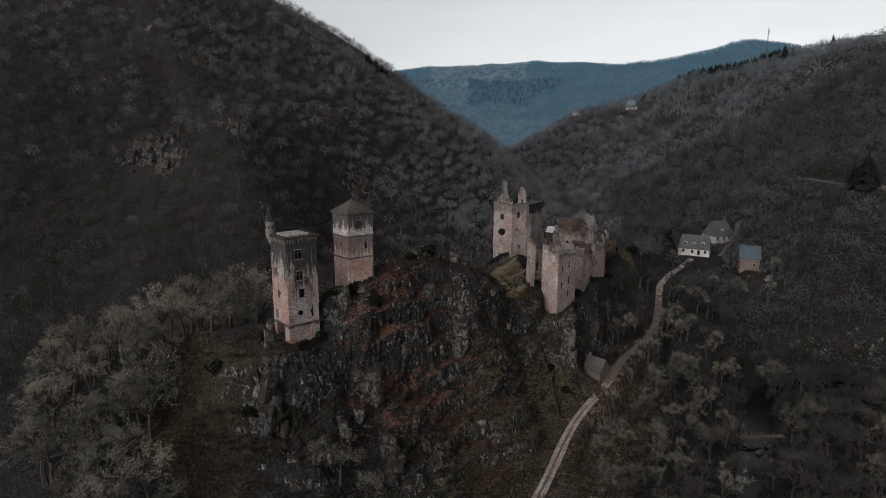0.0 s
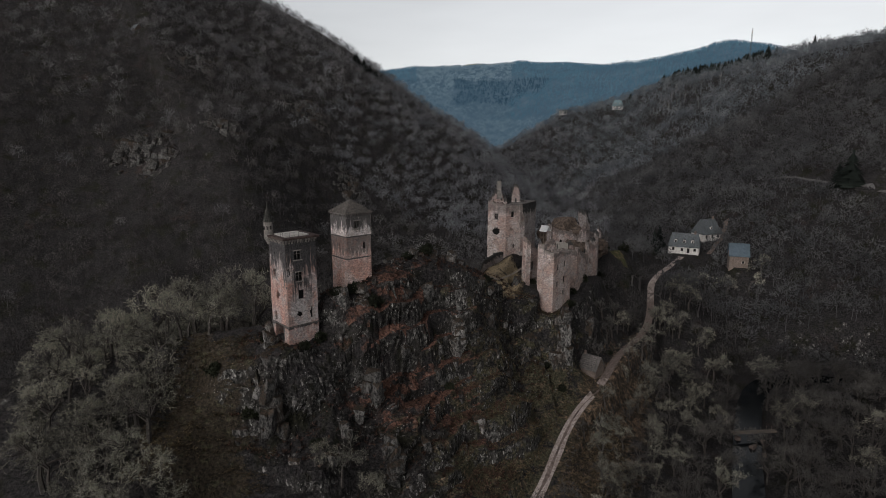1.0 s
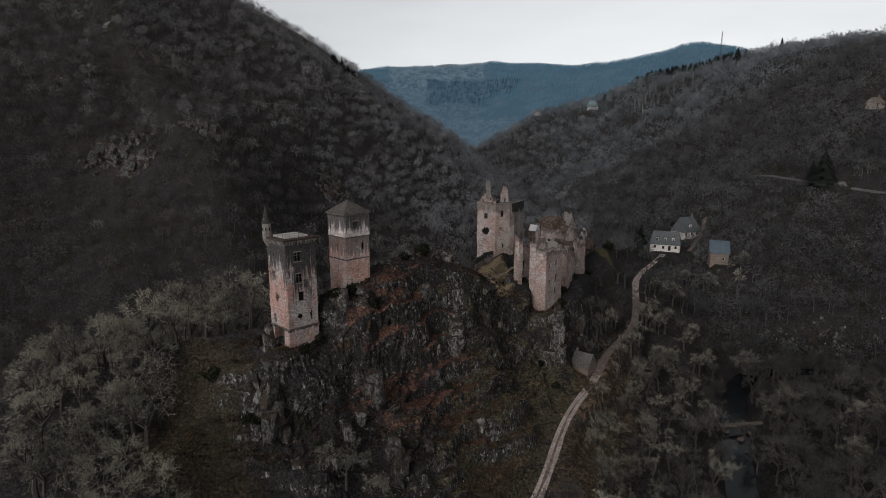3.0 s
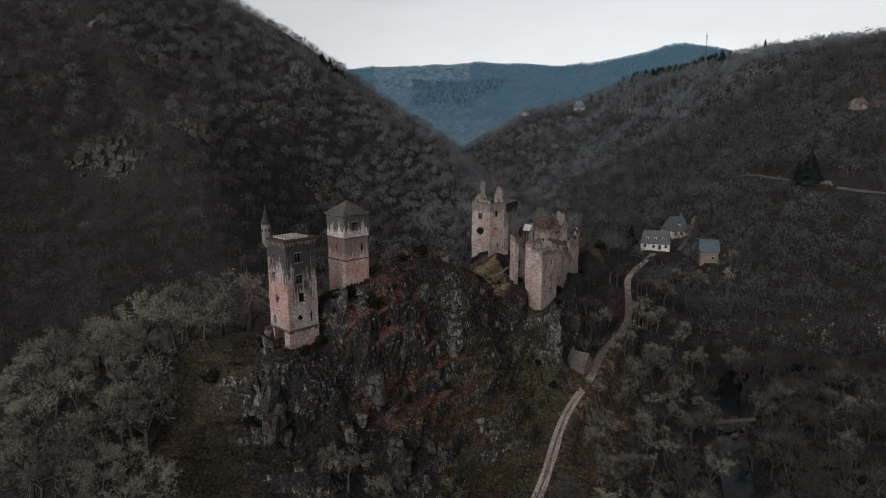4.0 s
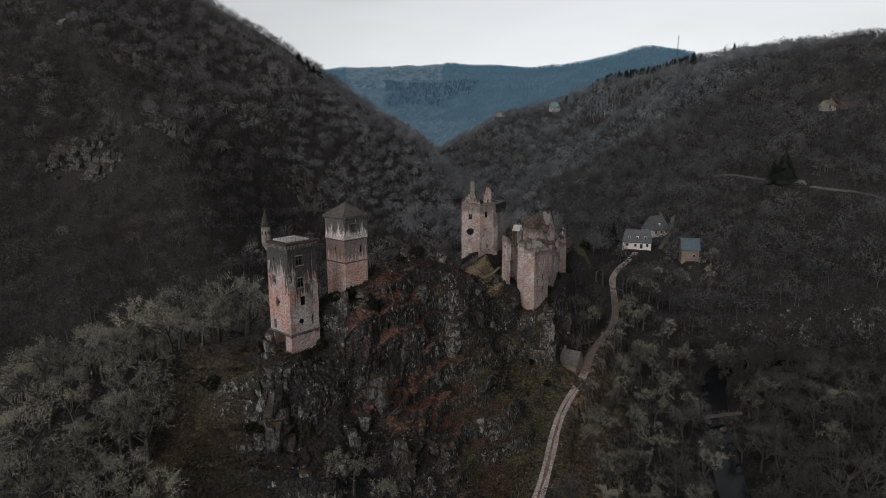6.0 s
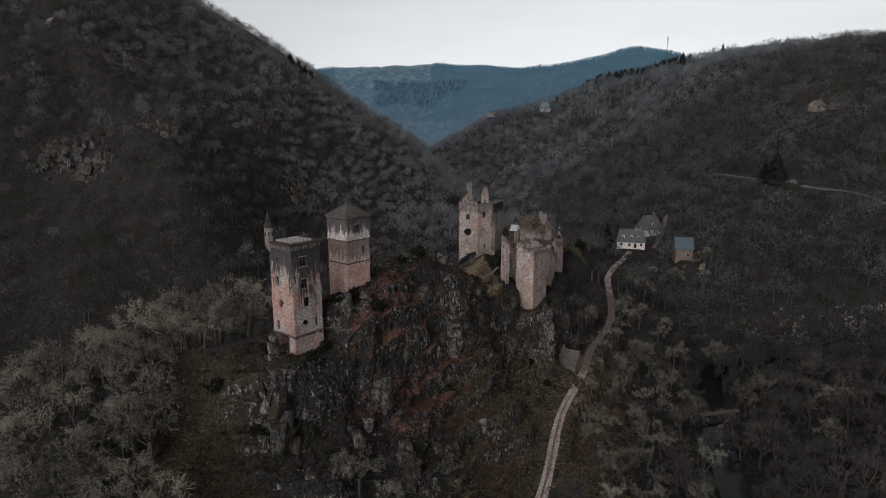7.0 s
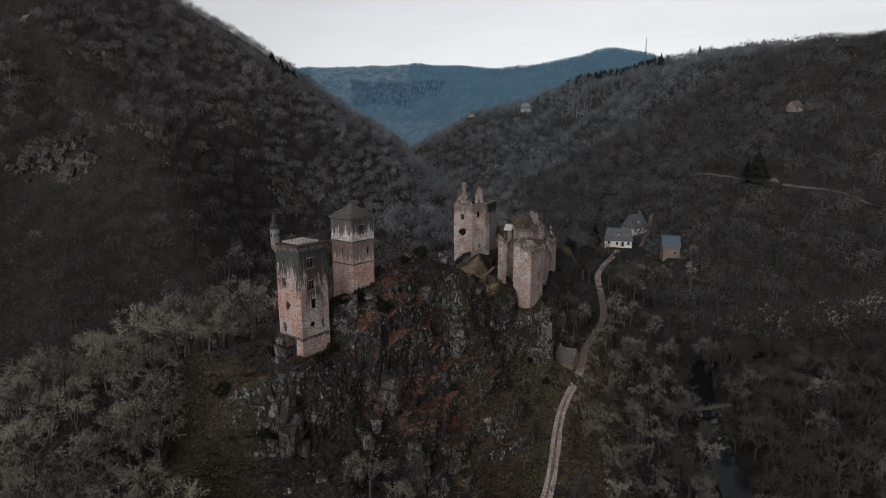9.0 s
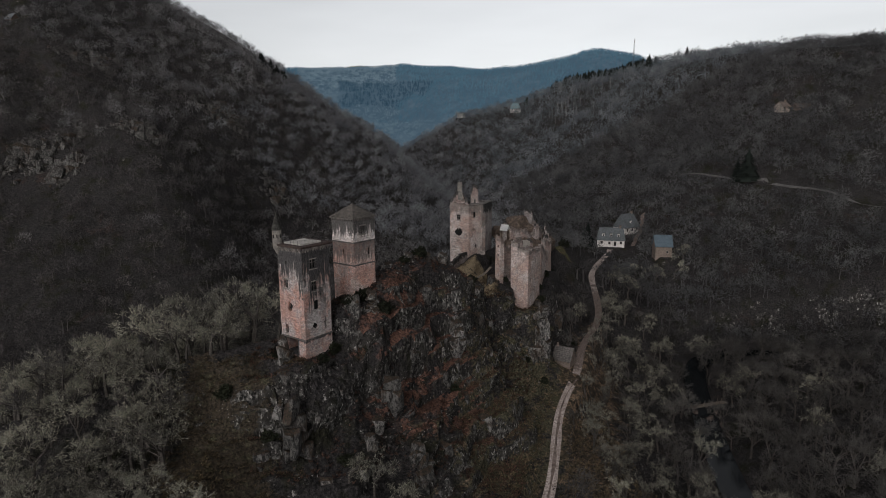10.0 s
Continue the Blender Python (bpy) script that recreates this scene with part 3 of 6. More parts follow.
def crag(X, Y, Z):
    """Relief of the rock: beds that climb along the crest, stepped in and out of the face, broken by smaller blocks."""
    rocky = np.clip((X + 60) / 8, 0, 1) * np.clip((34 - X) / 8, 0, 1) * np.clip((Y - 92) / 6, 0, 1) * np.clip((200 - Y) / 10, 0, 1) * np.clip((Z - 11) / 8, 0, 1)
    rocky = rocky * np.clip(value_noise(X, Y, 14, 35) * 2.2 + 0.8, 0.2, 1)
    rocky = rocky * np.clip((np.abs(along(ROAD, X, Y)[0]) - 4) / 3, 0, 1) * np.clip((np.hypot(X - 24, Y - 162) - 5) / 3, 0, 1)
    s, o = 0.6 * X + 0.8 * Y, 0.8 * X - 0.6 * Y
    t = Z - 0.22 * s + 2.0 * value_noise(X, Y, 11, 37)
    a = noise3(s / 7.5, o / 6, t / 3.4, 1)
    b = noise3(s / 2.6, o / 3, t / 1.5, 5)
    c = noise3(X / 0.9, Y / 0.9, Z / 0.9, 33)
    a, b = 0.35 * a + 0.65 * np.round(a * 5) / 5, 0.4 * b + 0.6 * np.round(b * 4) / 4
    push = (a * 4.4 + b * 2.0 + c * 0.8) * rocky
    return X + push * 0.5, Y - push * 0.62, Z + push * 0.4


gx = spaced([(-1500, 90), (-420, 12), (-240, 4.5), (-112, 1.5), (-60, 0.45), (26, 1.4), (62, 2.6), (150, 6), (420, 30), (900, 90), (1500, 90)])
gy = spaced([(-600, 80), (-60, 16), (50, 2.2), (92, 0.43), (170, 1.4), (240, 4.5), (520, 7), (760, 30), (1300, 90)])
GX, GY = np.meshgrid(gx, gy)
GZ = land(GX, GY)
CX, CY, CZ = crag(GX, GY, GZ)
nx, ny = len(gx), len(gy)
idx = np.arange(nx * ny).reshape(ny, nx)
quads = np.stack([idx[:-1, :-1], idx[:-1, 1:], idx[1:, 1:], idx[1:, :-1]], -1).reshape(-1, 4)
ground = sheet("ground", np.stack([CX, CY, CZ], -1).reshape(-1, 3), quads, GROUND)
middle = np.stack([CX, CY], -1).reshape(-1, 2)[quads].mean(1)
bare_face = (middle[:, 0] > -58) & (middle[:, 0] < 30) & (middle[:, 1] > 93) & (middle[:, 1] < 200)
ground.data.polygons.foreach_set("use_smooth", ~bare_face)
tagged(ground, "steep wooded valley ground of leaf litter, moss and bare rock", "ground", kind="structure")


def ribbon(line, offsets, lift, step=1.5, noise_amp=0.0, seed=5, level=False):
    """A strip of ground along a polyline, as verts and quads."""
    pts = []
    for (ax, ay, az), (bx, by, bz) in zip(line, line[1:]):
        n = max(1, int(math.hypot(bx - ax, by - ay) / step))
        pts += [(ax + (bx - ax) * i / n, ay + (by - ay) * i / n, az + (bz - az) * i / n) for i in range(n)]
    pts.append(line[-1])
    pts = np.array(pts)
    for _ in range(30):
        pts[1:-1] = (pts[:-2] + 2 * pts[1:-1] + pts[2:]) / 4
    tang = np.gradient(pts[:, :2], axis=0)
    tang /= np.linalg.norm(tang, axis=1)[:, None]
    norm = np.stack([-tang[:, 1], tang[:, 0]], -1)
    rows = []
    for j, o in enumerate(offsets):
        w = o + noise_amp * np.array([value_noise(np.array([i * 1.5]), np.array([j * 19.1]), 7.0, seed)[0] for i in range(len(pts))])
        q = pts[:, :2] + norm * w[:, None]
        z = pts[:, 2] + lift if level else np.maximum(land(q[:, 0], q[:, 1]), pts[:, 2] - 0.3) + lift
        rows.append(np.column_stack([q, z]))
    v = np.stack(rows, 1)
    n, m = v.shape[:2]
    k = np.arange(n * m).reshape(n, m)
    f = np.stack([k[:-1, :-1], k[1:, :-1], k[1:, 1:], k[:-1, 1:]], -1).reshape(-1, 4)
    return v.reshape(-1, 3), f[:, ::-1]


v, f = ribbon(ROAD, [-1.2, -0.7, -0.2, 0.2, 0.7, 1.2], 0.12, noise_amp=0.45, level=True)
tagged(sheet("road", v, f, TRACK, smooth=True), "narrow pale gravel track winding below the castle rock to the hamlet", "track", kind="structure")
v, f = ribbon(ROAD[:6], [-0.3, 0.0, 0.3], 0.16, noise_amp=0.5, seed=8, level=True)
tagged(sheet("verge", v, f, VERGE, smooth=True), "reddish earth strip between the wheel tracks", "track", kind="structure")
v, f = ribbon(RIVER, [-3.6, -1.2, 1.2, 3.6], 0.15, step=4, level=True)
tagged(sheet("water", v, f, WATER, smooth=True), "dark still river running between bare trees", "river", kind="structure")

# ---- masonry walls with real openings and broken heads ----
def wall(a, b, z0, top, thick, holes=(), cell=0.5, seed=0, wash=6.0):
    """A bmesh of a wall from a to b (outside on the right hand), up to top(u), with holes (u, z, w, h, kind) right through it."""
    bm = bmesh.new()
    uvl = bm.loops.layers.uv.new("UVMap")
    off = bm.loops.layers.float_color.new("runoff")
    a, b = Vector(a), Vector(b)
    length = (b - a).length
    along_u = (b - a) / length
    inward = Vector((-along_u.y, along_u.x))
    rise = top if callable(top) else (lambda u: top)
    high = max(rise(length * i / 40) for i in range(41))
    us = {round(length * i / max(1, round(length / cell)), 3) for i in range(max(1, round(length / cell)) + 1)}
    zs = {round(z0 + (high - z0) * i / max(1, round((high - z0) / cell)), 3) for i in range(max(1, round((high - z0) / cell)) + 1)}
    for u, z, w, h, kind in holes:
        us |= {round(u - w / 2, 3), round(u + w / 2, 3)}
        zs |= {round(z - h / 2, 3), round(z + h / 2, 3)}
        if kind != "rect":
            us |= {round(u + w * f, 3) for f in (-0.3, 0, 0.3)}
            zs |= {round(z + h * f, 3) for f in (0.2, 0.35, -0.3)}
    us, zs = sorted(x for x in us if 0 <= x <= length + 0.001), sorted(x for x in zs if x >= z0)
    us = [us[0]] + [x for p, x in zip(us, us[1:]) if x - p > 0.02]
    zs = [zs[0]] + [x for p, x in zip(zs, zs[1:]) if x - p > 0.02]

    def solid(i, j):
        if not (0 <= i < len(us) - 1 and 0 <= j < len(zs) - 1):
            return False
        u, z = (us[i] + us[i + 1]) / 2, (zs[j] + zs[j + 1]) / 2
        if z > rise(u):
            return False
        for hu, hz, w, h, kind in holes:
            x, y = abs(u - hu) / (w / 2), (z - hz) / (h / 2)
            if x < 1 and abs(y) < 1:
                if kind == "rect" or (kind == "arch" and (y < 0.3 or x * x + ((y - 0.3) / 0.7) ** 2 < 1)):
                    return False
                if kind == "rag" and x * x + y * y < 0.85 + 0.5 * noise.noise(Vector((u * 2, z * 2, seed))):
                    return False
        return True

    made = {}

    def vert(i, j, s):
        if (i, j, s) not in made:
            u, z = us[i], zs[j]
            n = noise.noise_vector(Vector((u * 0.9 + seed, z * 0.9, s * 3.1 + seed)))
            n2 = noise.noise_vector(Vector((u * 0.25 + seed, z * 0.25, 7.7 + seed)))
            d = s * thick + n.z * 0.07 + n2.z * 0.12
            e = 0.0 if i in (0, len(us) - 1) else n.x * 0.05
            q = a + along_u * (u + e) + inward * d
            made[(i, j, s)] = bm.verts.new((q.x, q.y, z + (n.y * 0.06 if 0 < j else 0)))
        return made[(i, j, s)]

    def face(keys, swap=False):
        try:
            fc = bm.faces.new([vert(*k) for k in keys])
        except ValueError:
            return
        for lp, (i, j, s) in zip(fc.loops, keys):
            lp[uvl].uv = (us[i] + s * thick * 0.9 + seed * 3.3, zs[j])
            w = max(0.12, 1 - (rise(us[i]) - zs[j]) / wash)
            lp[off] = (w, w, w, 1)

    n, m = len(us) - 1, len(zs) - 1
    full = [[solid(i, j) for j in range(m)] for i in range(n)]
    ok = lambda i, j: 0 <= i < n and 0 <= j < m and full[i][j]
    for i in range(n):
        for j in range(m):
            if not full[i][j]:
                continue
            face([(i, j, 0), (i + 1, j, 0), (i + 1, j + 1, 0), (i, j + 1, 0)])
            face([(i + 1, j, 1), (i, j, 1), (i, j + 1, 1), (i + 1, j + 1, 1)])
            if not ok(i - 1, j):
                face([(i, j, 1), (i, j, 0), (i, j + 1, 0), (i, j + 1, 1)])
            if not ok(i + 1, j):
                face([(i + 1, j, 0), (i + 1, j, 1), (i + 1, j + 1, 1), (i + 1, j + 1, 0)])
            if not ok(i, j + 1):
                face([(i, j + 1, 0), (i + 1, j + 1, 0), (i + 1, j + 1, 1), (i, j + 1, 1)])
            if j > 0 and not ok(i, j - 1):
                face([(i, j, 1), (i + 1, j, 1), (i + 1, j, 0), (i, j, 0)])
    return bm


def jag(base, amp, seed, size=1.6, tilt=0.0):
    """A broken wall head."""
    return lambda u: base + tilt * u + amp * noise.noise(Vector((u / (2.2 * size), seed * 7.3, 0.5))) * 1.3 + 0.5 * amp * noise.noise(Vector((u * 1.1, seed * 3.1, 4.5))) + 0.3 * amp * noise.noise(Vector((u * 2.6, seed * 1.7, 9.5)))


def frame_on(a, b, u, z, out=0.0):
    """The pose on a wall's outside at (u, z): x along the wall, y inward, z up."""
    a, b = Vector(a), Vector(b)
    d = (b - a).normalized()
    q = a + d * u + Vector((d.y, -d.x)) * out
    return Matrix.Translation((q.x, q.y, z)) @ Matrix.Rotation(math.atan2(d.y, d.x), 4, "Z")


def cross_window(parent, a, b, u, z, w, h):
    """A stone cross and surround set into a window hole."""
    bm = bmesh.new()
    m = frame_on(a, b, u, z)
    box(bm, m @ pose(0, 0.28, -h / 2), 0.1, 0.2, h)
    box(bm, m @ pose(0, 0.28, h * 0.12), w, 0.18, 0.1)
    window = part("window", bm, TRIM, parent, "stone cross window, unglazed")
    bm = bmesh.new()
    box(bm, m @ pose(0, 0.02, -h / 2 - 0.22), w + 0.5, 0.3, 0.18)
    part("sill", bm, DRESSED, window)
    bm = bmesh.new()
    box(bm, m @ pose(0, 0.03, h / 2 + 0.02), w + 0.45, 0.24, 0.22)
    part("lintel", bm, DRESSED, window)


def shade_boxes(parent, a, b, holes, deep):
    """A near-black box added behind each hole: the room's shade put into colour."""
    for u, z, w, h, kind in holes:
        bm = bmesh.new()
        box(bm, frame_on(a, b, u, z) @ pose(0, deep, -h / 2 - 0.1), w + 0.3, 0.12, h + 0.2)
        part("opening_shade", bm, DARK, parent)


def band(corners, z, tall, out, name, material, parent, label=""):
    """A course that runs round a polygon, standing out from it."""
    bm = bmesh.new()
    cx, cy = sum(c[0] for c in corners) / len(corners), sum(c[1] for c in corners) / len(corners)
    n = len(corners)

    def at(c, f, zz):
        d = Vector((c[0] - cx, c[1] - cy))
        d = d.normalized() * (d.length + f)
        return bm.verts.new((cx + d.x, cy + d.y, zz))
    rings = [[at(c, f, zz) for c in corners] for f, zz in ((-0.8, z), (out * 1.3, z), (out * 1.4, z + tall), (-0.8, z + tall))]
    for r, s in zip(rings, rings[1:] + rings[:1]):
        for i in range(n):
            bm.faces.new((r[i], r[(i + 1) % n], s[(i + 1) % n], s[i]))
    return part(name, bm, material, parent, label)


def slab(corners, z, thick, out, name, material, parent, label=""):
    bm = bmesh.new()
    cx, cy = sum(c[0] for c in corners) / len(corners), sum(c[1] for c in corners) / len(corners)
    lo, hi = [], []
    for c in corners:
        d = Vector((c[0] - cx, c[1] - cy))
        d = d.normalized() * (d.length + out)
        lo.append(bm.verts.new((cx + d.x, cy + d.y, z)))
        hi.append(bm.verts.new((cx + d.x, cy + d.y, z + thick)))
    bm.faces.new(hi)
    bm.faces.new(lo[::-1])
    for i in range(len(lo)):
        j = (i + 1) % len(lo)
        bm.faces.new((lo[i], lo[j], hi[j], hi[i]))
    return part(name, bm, material, parent, label)


def square(near, yaw, side):
    c, s = math.cos(yaw), math.sin(yaw)
    n = Vector(near)
    lft, rgt = n + side * Vector((-c, -s)), n + side * Vector((-s, c))
    return [tuple(lft), tuple(n), tuple(rgt), tuple(lft + rgt - n)]


# tall tower with the flat terrace, corbels and corner turret
def tall_tower():
    L, N, R, F = c = square((-45.4, 107.6), -0.72, 6.85)
    t = thing("castle_tower", -45.5, 112.4, 38, "tall square rose masonry tower with corbelled flat terrace", "tower", "castle towers")
    top = 61.9
    left = [(2.3, 58.8, 0.45, 0.6, "rect"), (2.0, 54.6, 1.2, 1.7, "rect"), (2.9, 50.2, 1.5, 1.9, "rag"), (0.95, 51.2, 0.35, 0.9, "rect"), (1.6, 45.5, 0.95, 1.8, "arch")]
    right = [(2.7, 58.6, 1.45, 1.75, "rect"), (2.9, 54.2, 1.4, 1.8, "rect"), (3.2, 50.4, 1.35, 1.9, "rect"), (2.7, 46.3, 1.4, 1.4, "rag"), (5.7, 46.2, 1.5, 2.8, "rag")]
    for i, (p, q, holes) in enumerate(((L, N, left), (N, R, right), (R, F, ()), (F, L, ()))):
        part("wall", wall(p, q, 44.0, top, 1.2, holes, 0.55, i + 1, (9.0, 17.0, 12.0, 12.0)[i]), STONE_A if i != 1 else STONE_A2, t)
        shade_boxes(t, p, q, holes, 0.55)
    # the foot is broken away on one side
    part("foot_wall", wall(N, R, 37.5, 44.0, 1.2, (), 0.6, 9, 0.8), STONE_A, t)
    part("foot_wall", wall(L, N, 37.0, lambda u: 44.0 if u > 4.6 else 41.2 + 0.5 * u * noise.noise(Vector((u, 2, 3))), 1.2, (), 0.45, 8, 0.8), STONE_A, t, "broken foot of the wall over bare rock")
    part("foot_wall", wall(R, F, 37.5, 44.0, 1.2, (), 0.8, 7, 0.8), STONE_A, t)
    part("foot_wall", wall(F, L, 37.5, 44.0, 1.2, (), 0.8, 6, 0.8), STONE_A, t)
    band(c, 43.85, 0.28, 0.14, "string_course", TRIM, t)
    cross_window(t, N, R, 2.7, 58.6, 1.45, 1.75)
    cross_window(t, N, R, 2.9, 54.2, 1.4, 1.8)
    cross_window(t, L, N, 2.0, 54.6, 1.2, 1.7)
    # corbels
    for p, q in ((L, N), (N, R), (R, F), (F, L)):
        for i in range(11):
            bm = bmesh.new()
            m = frame_on(p, q, 0.32 + i * 0.62, 61.05, 0.0)
            for k, (o, z) in enumerate(((0.18, 0.0), (0.36, 0.28), (0.56, 0.56))):
                box(bm, m @ pose(0, -o / 2 + 0.05, z), 0.26, o + 0.1, 0.28)
            part("corbel", bm, DRESSED if i % 3 else TRIM, t)
    band(c, 61.9, 0.42, 0.62, "parapet", RUST, t, "brown weathered parapet capping")
    slab(c, 61.75, 0.3, 0.0, "terrace_edge", RUST, t)
    mid_pt = (Vector(L) + Vector(R)) / 2
    inner = [tuple(mid_pt + (Vector(q) - mid_pt) * 0.72) for q in c]
    slab(inner, 62.1, 0.42, 0.0, "terrace", TERRACE, t, "pale screeded roof terrace")
    # rail of thin posts
    bm = bmesh.new()
    for i in range(4):
        p, q = Vector(c[i]), Vector(c[(i + 1) % 4])
        for j in range(6):
            r = mid_pt + (p.lerp(q, j / 6) - mid_pt) * 0.86
            box(bm, pose(r.x, r.y, 62.0), 0.05, 0.05, 1.25)
        r0, r1 = mid_pt + (p - mid_pt) * 0.86, mid_pt + (q - mid_pt) * 0.86
        d = r1 - r0
        box(bm, Matrix.Translation(((r0.x + r1.x) / 2, (r0.y + r1.y) / 2, 63.2)) @ Matrix.Rotation(math.atan2(d.y, d.x), 4, "Z"), d.length, 0.04, 0.05)
    part("railing", bm, IRON, t, "thin iron railing round the terrace")
    # corner turret
    turret_at = pose(L[0] + 0.15, L[1] - 0.1, 0)
    bm = bmesh.new()
    tube(bm, turret_at, [(60.3, 0.25), (61.0, 0.6), (61.5, 0.86), (62.2, 0.9), (64.9, 0.88)], 14)
    turret = part("turret", bm, DRESSED, t, "round corner turret of pale stone")
    bm = bmesh.new()
    tube(bm, turret_at, [(64.9, 1.0), (65.1, 1.0), (65.4, 0.78), (65.9, 0.74), (66.4, 0.5), (67.1, 0.42), (67.5, 0.24), (68.3, 0.14), (68.5, 0.09), (68.75, 0.15), (68.9, 0.04)], 14)
    part("cone_roof", bm, MOSSY, turret, "mossy conical stone cap")
    # no holes cut here: near-black blocks stand in for the shade of narrow slits
    for ang in (-2.2, -1.4, -0.6):
        bm = bmesh.new()
        box(bm, turret_at @ Matrix.Rotation(ang, 4, "Z") @ pose(0.88, 0, 63.4), 0.12, 0.2, 0.7)
        part("loop_hole_shade", bm, DARK, turret)


# second tower with the shallow pyramid roof
def roofed_tower():
    L, N, R, F = c = square((-36.4, 120.2), -0.74, 6.3)
    t = thing("castle_tower", -36.3, 124.6, 46, "square pink stone tower with two string courses and pyramid roof", "tower", "castle towers")
    left_mid, right_mid = [(3.2, 58.4, 0.45, 1.0, "arch")], [(4.6, 58.3, 0.75, 1.8, "arch")] + [(0.9 + i * 1.15, 56.2, 0.22, 0.24, "rect") for i in range(5)]
    for i, (p, q, holes) in enumerate(((L, N, left_mid), (N, R, right_mid), (R, F, ()), (F, L, ()))):
        part("wall", wall(p, q, 46.5, 60.5, 1.1, holes, 0.55, 20 + i, 6.5), STONE_B, t)
        shade_boxes(t, p, q, [h for h in holes if h[3] > 0.5], 0.55)
    out = [tuple(Vector(q) + (Vector(q) - (Vector(L) + Vector(R)) / 2).normalized() * 0.08) for q in c]
    for i, holes in enumerate(((), [(2.8, 63.0, 1.3, 1.7, "rect")], (), ())):
        part("upper_wall", wall(out[i], out[(i + 1) % 4], 60.5, 65.5, 1.1, holes, 0.55, 30 + i, 5.5), STONE_B2, t, "greyer upper storey streaked by run-off")
    cross_window(t, out[1], out[2], 2.8, 63.0, 1.3, 1.7)
    band(c, 60.35, 0.26, 0.16, "string_course", TRIM, t)
    band(c, 55.5, 0.26, 0.16, "string_course", TRIM, t)
    for p, q in ((L, N), (N, R), (R, F), (F, L)):
        for i in range(12):
            bm = bmesh.new()
            m = frame_on(p, q, 0.3 + i * 0.52, 65.0)
            box(bm, m @ pose(0, -0.12, 0), 0.2, 0.4, 0.4)
            part("corbel", bm, TRIM, t)
    band(out, 65.4, 0.18, 0.35, "eaves", TRIM, t)
    # roof: courses of stone slates climbing to the point
    ctr = (Vector(L) + Vector(R)) / 2
    roof = None
    for i in range(4):
        p, q = Vector(out[i]), Vector(out[(i + 1) % 4])
        p, q = ctr + (p - ctr) * 1.11, ctr + (q - ctr) * 1.11
        bm = bmesh.new()
        rows = 12
        for r in range(rows):
            f0, f1 = r / rows, (r + 1.25) / rows
            f1 = min(f1, 1.0)
            a0, b0, a1, b1 = p.lerp(ctr, f0), q.lerp(ctr, f0), p.lerp(ctr, f1), q.lerp(ctr, f1)
            z0, z1 = 65.58 + 2.75 * f0, 65.58 + 2.75 * f1
            n = max(1, round((b0 - a0).length / 0.55))
            for s in range(n):
                g0, g1 = s / n + 0.004, (s + 1) / n - 0.004
                h = 0.09 + 0.07 * noise.noise(Vector((r * 3.3, s * 2.1, i)))
                vs = [bm.verts.new((*a0.lerp(b0, g0), z0 + h)), bm.verts.new((*a0.lerp(b0, g1), z0 + h)), bm.verts.new((*a1.lerp(b1, g1), z1)), bm.verts.new((*a1.lerp(b1, g0), z1)),
                      bm.verts.new((*a0.lerp(b0, g0), z0 - 0.05)), bm.verts.new((*a0.lerp(b0, g1), z0 - 0.05))]
                bm.faces.new((vs[0], vs[1], vs[2], vs[3]))
                bm.faces.new((vs[4], vs[5], vs[1], vs[0]))
        part("roof_slope", bm, LAUZE, t, "grey-brown stone slates in courses")
    bm = bmesh.new()
    tube(bm, pose(ctr.x, ctr.y, 68.2), [(0, 0.22), (0.18, 0.16), (0.35, 0.03)], 8)
    part("finial", bm, TRIM, t)


